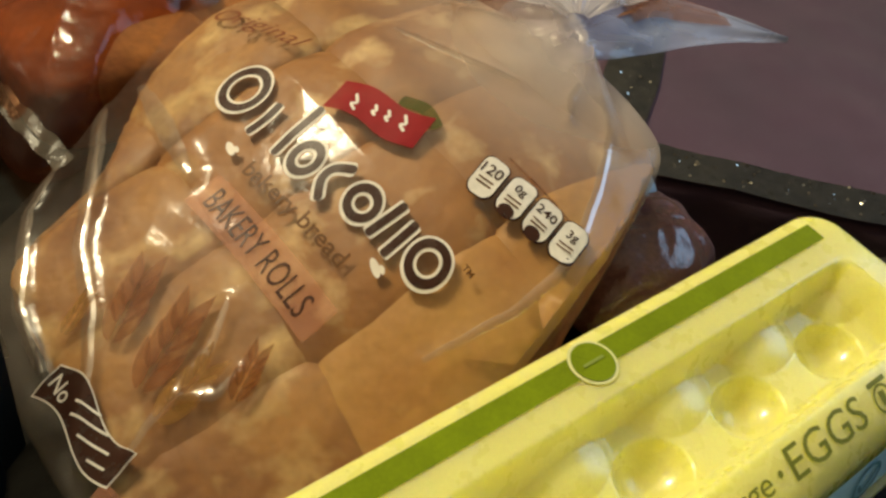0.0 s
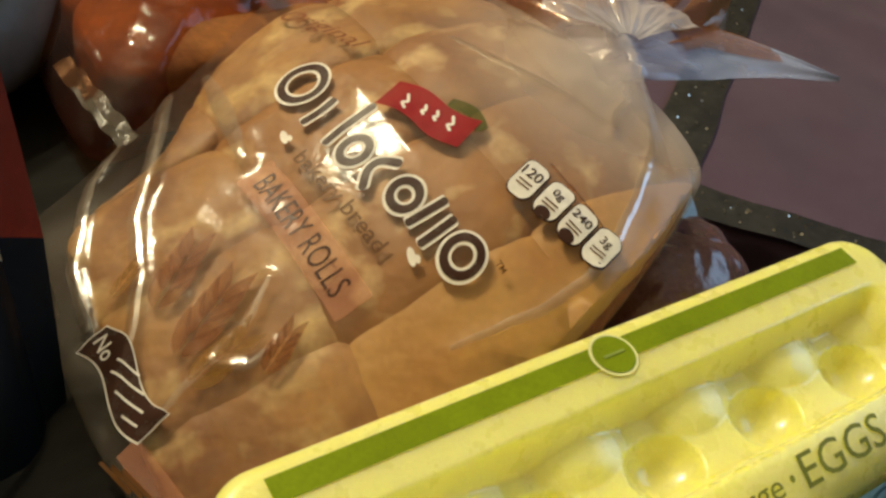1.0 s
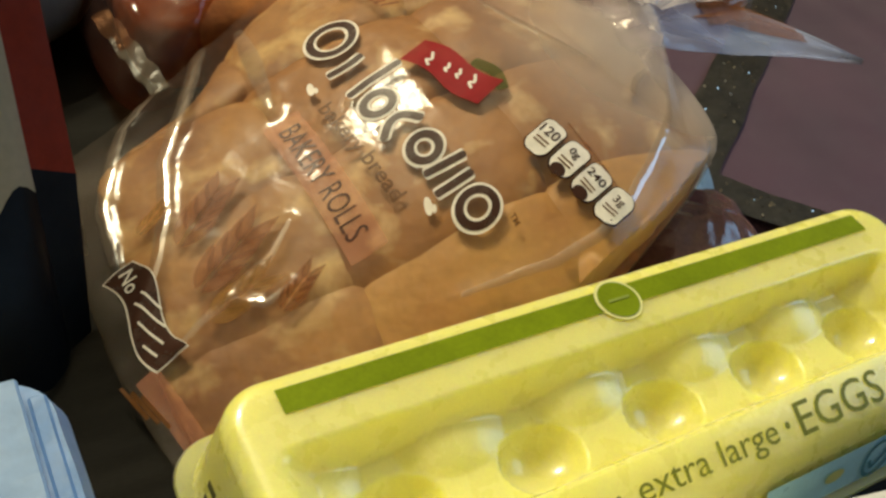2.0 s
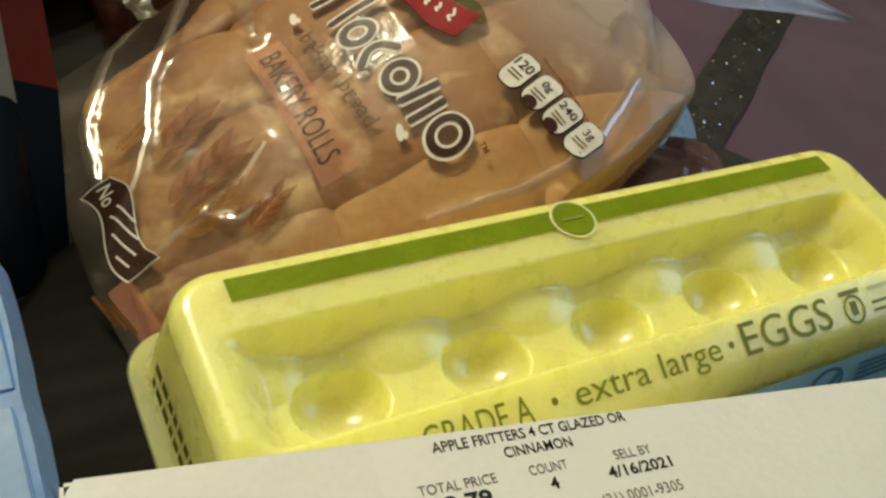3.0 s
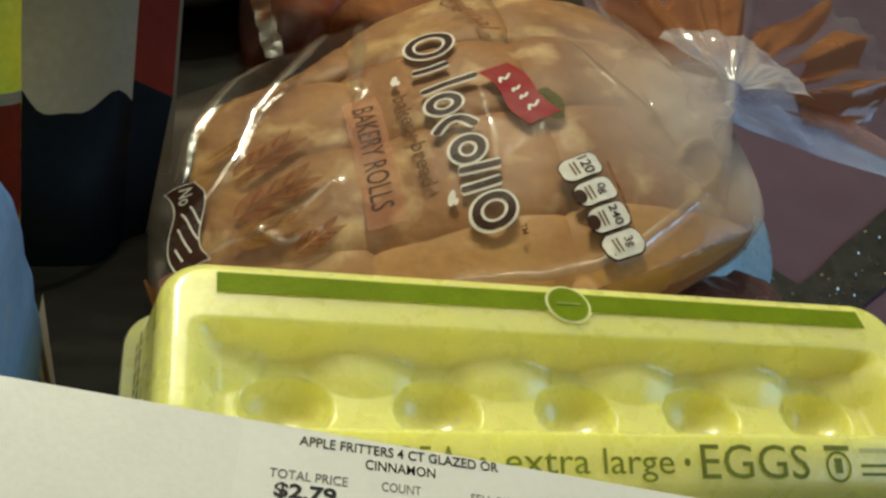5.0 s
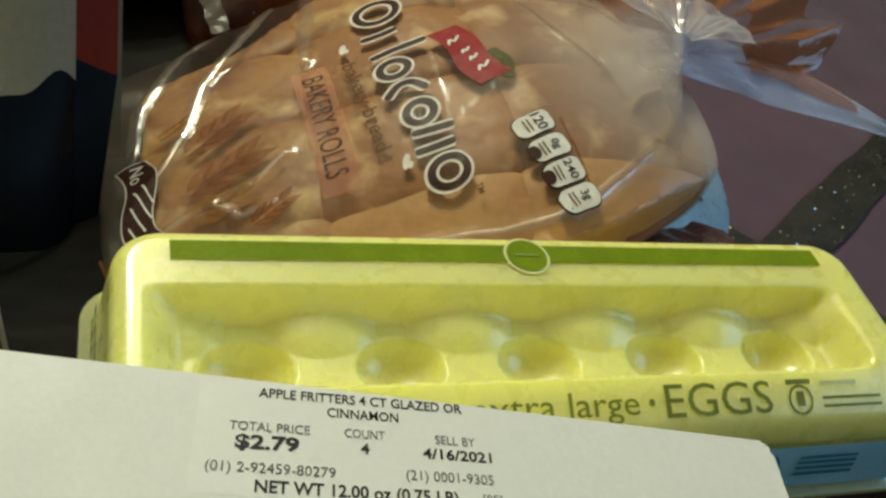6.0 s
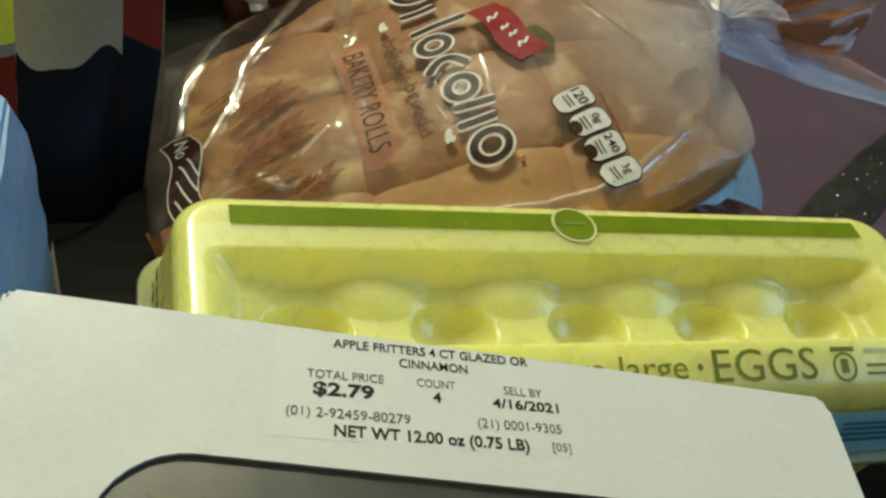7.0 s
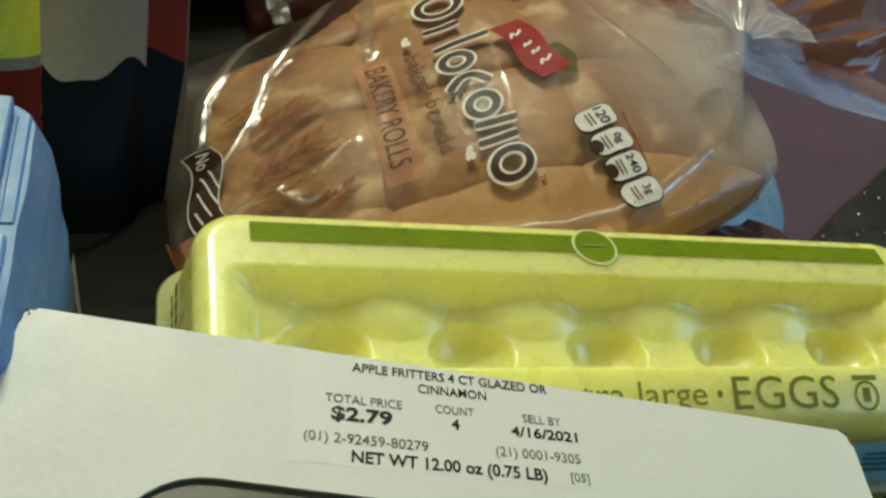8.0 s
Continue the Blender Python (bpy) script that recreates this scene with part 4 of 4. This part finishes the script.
TAIL_Y = ((0.0, 0.160), (0.25, 0.163), (0.45, 0.171), (0.6, 0.174), (0.8, 0.168), (1.0, 0.154))
TAIL_Z = ((0.0, 0.072), (0.25, 0.061), (0.45, 0.048), (0.6, 0.042), (0.8, 0.041), (1.0, 0.043))
AMBER_INK = ink("amber_ink", (0.24, 0.09, 0.03), 0.5, 0.3)
WHEAT_INK = ink("wheat_ink", (0.33, 0.16, 0.04), 0.5)
NECK_FILM = film("gathered_film", haze=0.42, haze_color=(0.66, 0.58, 0.58), rough=0.14, wrinkle=0.10, scale=40, gloss=0.07, edge=0.2, tied=1.0, fade=True)


# ---------------------------------------------------------------- bakery box
BOX_O, BOX_U, BOX_V = Vector((-0.1832, -0.0330)), Vector((0.982, -0.189)), Vector((-0.189, -0.982))
BOX_Z, BOX_W, BOX_D = 0.1117, 0.2065, 0.205


def bakery_box():
    t = thing("bakery_box", "white paperboard bakery box with a film window", "box", (BOX_O.x, BOX_O.y, TABLE_Z))

    def at(u, v, z):
        p = BOX_O + BOX_U * u + BOX_V * v
        return Vector((p.x, p.y, z))

    th = 0.0008
    # lid panel with a rounded window opening
    hole = rounded_rect(0.0735, 0.065, 0.018)
    hc = Vector((0.1035, 0.102))
    bm = bmesh.new()
    for z in (BOX_Z, BOX_Z - th):
        inner = [bm.verts.new(at(hc.x + p.x, hc.y + p.y, z)) for p in hole]
        outer = []
        for p in hole:
            k = min((BOX_W / 2) / max(abs(p.x), 1e-6), (BOX_D / 2) / max(abs(p.y), 1e-6))
            q = p * k
            outer.append(bm.verts.new(at(BOX_W / 2 + q.x, BOX_D / 2 + q.y, z)))
        n = len(hole)
        for i in range(n):
            bm.faces.new((outer[i], outer[(i + 1) % n], inner[(i + 1) % n], inner[i]))
        if z == BOX_Z:
            keep = inner, outer
        else:
            for a, b in zip(keep, (inner, outer)):
                for i in range(n):
                    bm.faces.new((a[i], a[(i + 1) % n], b[(i + 1) % n], b[i]))
    lid = part("lid", bm, CARD, t, "white card lid", smooth=False)
    part("window", grid_bm(2, 2, lambda u, v: at(hc.x + 0.156 * (u - 0.5), hc.y + 0.138 * (v - 0.5), BOX_Z - 0.0016)), PANE, lid, "clear grey film window")
    for a, b in (((0, 0), (BOX_W, 0)), ((BOX_W, 0), (BOX_W, BOX_D)), ((BOX_W, BOX_D), (0, BOX_D)), ((0, BOX_D), (0, 0))):
        d = Vector((b[0] - a[0], b[1] - a[1])).normalized()
        nrm = Vector((-d.y, d.x)) * th
        e = Vector((a[0], a[1])), Vector((b[0], b[1]))
        bm = bmesh.new()
        vs = [bm.verts.new(at(p.x, p.y, z)) for z in (TABLE_Z, BOX_Z - th - 0.0002) for p in (e[0], e[1], e[1] + nrm, e[0] + nrm)]
        for f in ((0, 1, 2, 3), (4, 5, 6, 7), (0, 1, 5, 4), (1, 2, 6, 5), (2, 3, 7, 6), (3, 0, 4, 7)):
            bm.faces.new([vs[i] for i in f])
        part("side", bm, CARD, t, smooth=False)
    bm = bmesh.new()
    bm.faces.new([bm.verts.new(at(u, v, TABLE_Z + 0.001)) for u, v in ((0.001, 0.001), (BOX_W - 0.001, 0.001), (BOX_W - 0.001, BOX_D - 0.001), (0.001, BOX_D - 0.001))])
    part("bottom", bm, CARD, t, smooth=False)

    # printed sticker
    lo, lu, lv = Vector((-0.1108, -0.0504)), Vector((0.9888, -0.1495)), Vector((0.1495, 0.9888))

    def stick(name, bm, u, v, z, material, label=""):
        for w in bm.verts:
            p = lo + lu * (u + w.co.x) + lv * (v * 0.955 + w.co.y)
            over = 0.0006 - (p - BOX_O).dot(BOX_V)
            if name == "sticker" and over > 0:
                p += BOX_V * over
            w.co = Vector((p.x, p.y, BOX_Z + z))
        return part(name, bm, material, lid, label, smooth=False)

    stick("sticker", bar_bm(0.0735, 0.0315), 0.0235, -0.0116, 0.00005, STICKER, "white printed price sticker")
    for body, u, v, h, w, bold, mat in (("APPLE FRITTERS 4 CT GLAZED OR", 0.0242, 0.0, 0.0025, 0.0484, 0.01, BLACK_INK), ("CINNAMON", 0.0242, -0.0042, 0.0025, 0.0168, 0.008, BLACK_INK),
                                        ("TOTAL PRICE", 0.0030, -0.0098, 0.0023, 0.0178, 0.0, GREY_INK), ("$2.79", 0.0026, -0.0140, 0.0034, 0.0140, 0.03, BLACK_INK),
                                        ("COUNT", 0.0245, -0.0097, 0.0023, 0.0093, 0.0, GREY_INK), ("4", 0.0245, -0.0137, 0.0026, None, 0.03, BLACK_INK),
                                        ("SELL BY", 0.0460, -0.0097, 0.0023, 0.0096, 0.0, GREY_INK), ("4/16/2021", 0.0462, -0.0138, 0.0026, 0.0165, 0.02, BLACK_INK),
                                        ("(01) 2-92459-80279", 0.0038, -0.0208, 0.0025, 0.0280, 0.0, GREY_INK), ("(21) 0001-9305", 0.0440, -0.0200, 0.0025, 0.0205, 0.0, GREY_INK),
                                        ("NET WT 12.00 oz (0.75 LB)", 0.0230, -0.0254, 0.0029, 0.0450, 0.02, BLACK_INK), ("[05]", 0.0535, -0.0252, 0.0022, 0.0045, 0.0, GREY_INK)):
        stick("lettering", text_mesh(body, h, w, bold), u, v, 0.0002, mat)
    return t


# ---------------------------------------------------------------- other packages
def snack_package():
    """The packet under the rolls: light blue with dark print, clear end."""
    out = [(0.02, 0.12), (0.05, 0.28), (0.13, 0.31), (0.205, 0.255), (0.204, 0.195), (0.184, 0.140), (0.150, 0.112), (0.10, 0.096), (0.05, 0.10)]
    top = lambda x, y: bag_low(min(x, 0.10), y) - 0.001 - max(0, x - 0.14) * 0.25
    low = lambda x, y: TABLE_Z
    cr = lambda x, y, r: 0.0007 * (ridged(x, y, 30, 9.0) - 0.6)
    t = thing("snack_packet", "light blue plastic packet with dark print under rolls", "packet", (0.1, 0.2, TABLE_Z))
    body = part("packet_body", pillow_bm(out, top, low, 120, 30, 2.2, 0.4, cr), SKY_POUCH, t)
    hem = [(0.08, 0.080), (0.085, 0.115), (0.13, 0.132), (0.172, 0.136), (0.181, 0.118), (0.176, 0.098), (0.166, 0.080), (0.12, 0.070)]
    wrink = lambda x, y, r: 0.0030 * (ridged(x, y, 26, 3.0) - 0.6) + 0.0012 * (ridged(x, y, 70, 5.0) - 0.6)
    part("packet_end", pillow_bm(hem, lambda x, y: top(x, y) - 0.006, low, 90, 24, 2.2, 0.4, wrink), MAROON_FILM, body, "crinkled glossy maroon packet end")
    skin = BVHTree.FromPolygons([v.co + Vector((0.1, 0.2, TABLE_Z)) for v in body.data.vertices], [tuple(p.vertices) for p in body.data.polygons])
    for cx, cy, r, k in ((0.160, 0.158, 0.007, 1), (0.170, 0.184, 0.005, 2), (0.150, 0.142, 0.005, 3), (0.176, 0.208, 0.004, 4)):
        bm = merge(disc_bm(r, r * 0.55, n=20), disc_bm(r * 0.5, r * 0.28, n=20))
        for v in bm.verts:
            a = math.atan2(v.co.y, v.co.x)
            n = 1 + 0.35 * math.sin(3 * a + k)
            x, y = cx + v.co.x * n, cy + v.co.y * n
            v.co = (skin.ray_cast(Vector((x, y, 0.5)), Vector((0, 0, -1)))[0] or Vector((x, y, TABLE_Z))) + Vector((0, 0, 0.0006))
        part("print_patch", bm, MAROON, body, "dark maroon printed patch")


def second_bread(name, label, out, crown, rolls, seed):
    t = thing(name, label, "bread", (out[0][0], out[0][1], TABLE_Z))
    cx = sum(p[0] for p in out) / len(out)
    cy = sum(p[1] for p in out) / len(out)
    top = lambda x, y: crown - 2.2 * ((x - cx) ** 2 + (y - cy) ** 2)
    low = lambda x, y: TABLE_Z + 0.001
    for i, (x, y, rx, ry) in enumerate(rolls):
        part("bun", roll_bm(x, y, rx, ry, seed + i, top, low, 0.009), CRUST_DARK, t, "dark golden bun")
    cr = lambda x, y, r: (0.0024 * (ridged(x, y, 20, seed) - 0.6) + 0.0005 * (ridged(x, y, 55, seed + 3) - 0.6)) * min(1.0, (1 - r) * 8 + 0.2)
    part("film", pillow_bm(out, top, low, 160, 60, 2.4, 0.4, cr), BACK_FILM, t, "crinkled clear plastic film")
    return t


def blue_bag():
    """A standing paper bag with a folded top and printed cream side."""
    x0, x1, y0, y1, h = -0.318, -0.180, -0.022, 0.074, 0.156
    t = thing("sugar_bag", "blue paper bag with folded top and cream side", "bag", (-0.24, 0.02, TABLE_Z))

    def shell(u, v):
        base = rounded_rect((x1 - x0) / 2, (y1 - y0) / 2, 0.012)
        i = int(round(u * len(base))) % len(base)
        p = base[i]
        k = 1 - 0.03 * v - 0.06 * (max(0, v - 0.8) / 0.2) ** 2
        sag = 0.0035 * noise.noise(Vector((p.x * 30, p.y * 30, v * 6))) + 0.002 * (ridged(p.x + v * 0.1, p.y + v * 0.07, 28, 3) - 0.5)
        cxy = Vector(((x0 + x1) / 2, (y0 + y1) / 2)) + p * k * (1 + sag * 6)
        lean = Vector((0.0, -0.040 * v))
        return Vector((cxy.x + lean.x, cxy.y + lean.y, TABLE_Z + h * v))
    n = len(rounded_rect((x1 - x0) / 2, (y1 - y0) / 2, 0.012))
    bm = grid_bm(n, 11, shell, True)
    bm.verts.ensure_lookup_table()
    bm.faces.new([bm.verts[11 * n + i] for i in range(n)])
    bmesh.ops.triangulate(bm, faces=[f for f in bm.faces if len(f.verts) > 4])
    part("paper", bm, BLUE_PAPER, t, smooth=False)
    # folded strips over the top and down the side
    top = TABLE_Z + h
    for xa, xb, ya, yb, z0, mat in ((-0.250, -0.1915, 0.027, -0.013, 0.0045, PALE_BLUE_PAPER), (-0.1905, -0.1868, 0.024, -0.016, 0.0012, BLUE_PAPER), (-0.260, -0.1880, -0.020, -0.058, 0.0020, PALE_BLUE_PAPER)):
        bm = box_bm((xa, yb, top - 0.002), (xb, ya, top + z0), 0.0006, 1)
        for v in bm.verts:
            v.co.z += 0.0015 * noise.noise(Vector((v.co.x * 40, v.co.y * 40, 1)))
        part("folded_strip", bm, mat, t, "pale blue folded paper strip", smooth=False)
    side = grid_bm(6, 10, lambda u, v: Vector((x1 + 0.0022 - 0.004 * v, y0 + 0.012 + (y1 - y0 - 0.024) * u, TABLE_Z + 0.004 + 0.062 * v)))
    panel = part("side_panel", side, CREAM_PAPER, t, "cream printed paper side")
    for k in range(5):
        bm = grid_bm(1, 1, lambda u, v: Vector((x1 + 0.0032 - 0.004 * v, y0 + 0.02 + 0.012 * k + 0.005 * u, TABLE_Z + 0.010 + 0.045 * v)))
        part("fine_print", bm, DARK_INK, panel, smooth=False)


def chip_bag():
    """A leaning pouch: white upper part with a wavy edge over navy, red side."""
    t = thing("snack_pouch", "white and navy plastic pouch with red side", "pouch", (-0.2, 0.18, TABLE_Z))
    base, up = Vector((0, 0.138, TABLE_Z)), Vector((0, 0.6, 0.8))
    nrm = Vector((0, -0.8, 0.6))
    x0, x1, L = -0.30, -0.160, 0.26

    def face(s, h, lift=0.0):
        bulge = math.sin(math.pi * min(1, max(0, s))) ** 0.6 * (0.024 * math.exp(-((h - 0.025) / 0.05) ** 2) + 0.014)
        wr = 0.0016 * (ridged(s * 0.13, h, 14, 6) - 0.5)
        return base + Vector((x0 + (x1 - x0) * s, 0, 0)) + up * h + nrm * (bulge + wr + lift - 0.014)

    wave = lambda s: 0.072 + 0.0065 * math.sin(s * 19 + 2.2) + 0.002 * math.sin(s * 41)
    navy = part("navy_part", grid_bm(48, 20, lambda u, v: face(u, wave(u) * v)), NAVY_POUCH, t, "glossy navy plastic")
    part("white_part", grid_bm(48, 30, lambda u, v: face(u, wave(u) + (L - wave(u)) * v)), WHITE_POUCH, t, "off-white plastic")
    part("red_side", grid_bm(8, 30, lambda u, v: face(1.0, 0.086 + (L - 0.086) * v) + Vector((0.018 * u, 0.006 * u, -0.012 * u))), RED_POUCH, t, "red plastic side")
    part("navy_side", grid_bm(8, 12, lambda u, v: face(1.0, 0.086 * v) + Vector((0.009 * u + 0.009 * u * v, 0.006 * u, -0.012 * u * v))), NAVY_POUCH, t)
    part("back", grid_bm(8, 30, lambda u, v: base + Vector((x0 + (x1 + 0.020 - x0) * u, 0.03, 0)) + up * (L * v) - nrm * 0.03), WHITE_POUCH, t)
    bm = text_mesh("4.29", 0.0062, 0.0165, 0.02)
    for v in bm.verts:
        v.co = face(0.80 + v.co.x / (x1 - x0), 0.150 + v.co.y, 0.0012)
    part("lettering", bm, BLACK_INK, t)
    for dh in (-0.0075, -0.0135):
        bm = bar_bm(0.0155, 0.0035, 4)
        for v in bm.verts:
            v.co = face(0.80 + v.co.x / (x1 - x0), 0.150 + dh + v.co.y, 0.0012)
        part("fine_print", bm, GREY_INK, t)


def yellow_pouch():
    t = thing("yellow_pouch", "bright yellow plastic pouch with red lower band", "pouch", (-0.25, 0.11, TABLE_Z))
    base, up, nrm = Vector((-0.2335, 0.112, TABLE_Z)), Vector((0, 0.30, 0.954)), Vector((0, -0.954, 0.30))

    def face(s, h, front=1):
        b = 0.014 * math.sin(math.pi * s) ** 0.6 * math.sin(math.pi * max(0.03, min(1, h / 0.17))) ** 0.5
        return base + Vector(((s - 0.5) * 0.07, 0, 0)) + up * h + nrm * (b * front + 0.0015 * (ridged(s * 0.07, h, 50, 2) - 0.5))
    for name, h0, h1, m in (("red_band", 0.0, 0.092, RED_POUCH), ("white_line", 0.092, 0.097, WHITE_POUCH), ("yellow_part", 0.097, 0.17, YELLOW_POUCH)):
        part(name, grid_bm(24, 12, lambda u, v: face(u, h0 + (h1 - h0) * v)), m, t)
    part("back", grid_bm(12, 16, lambda u, v: face(u, 0.17 * v, -0.6)), YELLOW_POUCH, t)


def white_sack():
    out = [(-0.20, 0.36), (-0.17, 0.45), (-0.10, 0.49), (-0.075, 0.43), (-0.10, 0.36), (-0.15, 0.335)]
    top = lambda x, y: 0.045 + 0.012 * noise.noise(Vector((x * 20, y * 20, 3)))
    cr = lambda x, y, r: 0.004 * (ridged(x, y, 24, 2) - 0.6)
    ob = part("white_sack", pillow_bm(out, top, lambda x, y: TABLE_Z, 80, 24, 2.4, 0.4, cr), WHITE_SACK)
    tagged(ob, "crumpled white plastic sack on the table", "sack")


ceiling_lamp()
egg_carton()
snack_package()
bread_bag()
bakery_box()
buns = second_bread("bun_bag", "clear crinkled bag of dark golden buns behind rolls", [(-0.105, 0.30), (-0.095, 0.40), (-0.02, 0.44), (0.06, 0.42), (0.085, 0.345), (0.04, 0.332), (-0.03, 0.318), (-0.08, 0.282)], 0.030,
             [(-0.036, 0.342, 0.050, 0.042), (0.022, 0.362, 0.048, 0.038), (-0.038, 0.398, 0.046, 0.034), (0.036, 0.400, 0.042, 0.030)], 20)
for k, (x, y) in enumerate(((0.002, 0.352), (0.018, 0.351))):
    card = grid_bm(6, 6, lambda u, v: (lambda px, py: Vector((px, py, 0.0315 - 2.2 * ((px + 0.005) ** 2 + (py - 0.357) ** 2))))(x + 0.0125 * (u - 0.5), y + 0.020 * (v - 0.5)))
    back = part("nutrition_card", card, WHITE_INK, buns, "small white printed card on the film")
    for dx in (-0.0028, 0.0005, 0.0034):
        bar = grid_bm(1, 4, lambda u, v: (lambda px, py: Vector((px, py, 0.0320 - 2.2 * ((px + 0.005) ** 2 + (py - 0.357) ** 2))))(x + dx + 0.0014 * (u - 0.5), y + 0.013 * (v - 0.5)))
        part("fine_print", bar, GREY_INK, back)
part("film_edge", grid_bm(24, 4, lambda u, v: Vector((-0.1015 + 0.010 * v + 0.006 * u, 0.345 - 0.085 * u, -0.006 + 0.012 * u + 0.004 * v + 0.0015 * math.sin(u * 22 + v * 3)))), EDGE_FILM, buns, "folded grey film edge")
blue_bag()
chip_bag()
yellow_pouch()
white_sack()
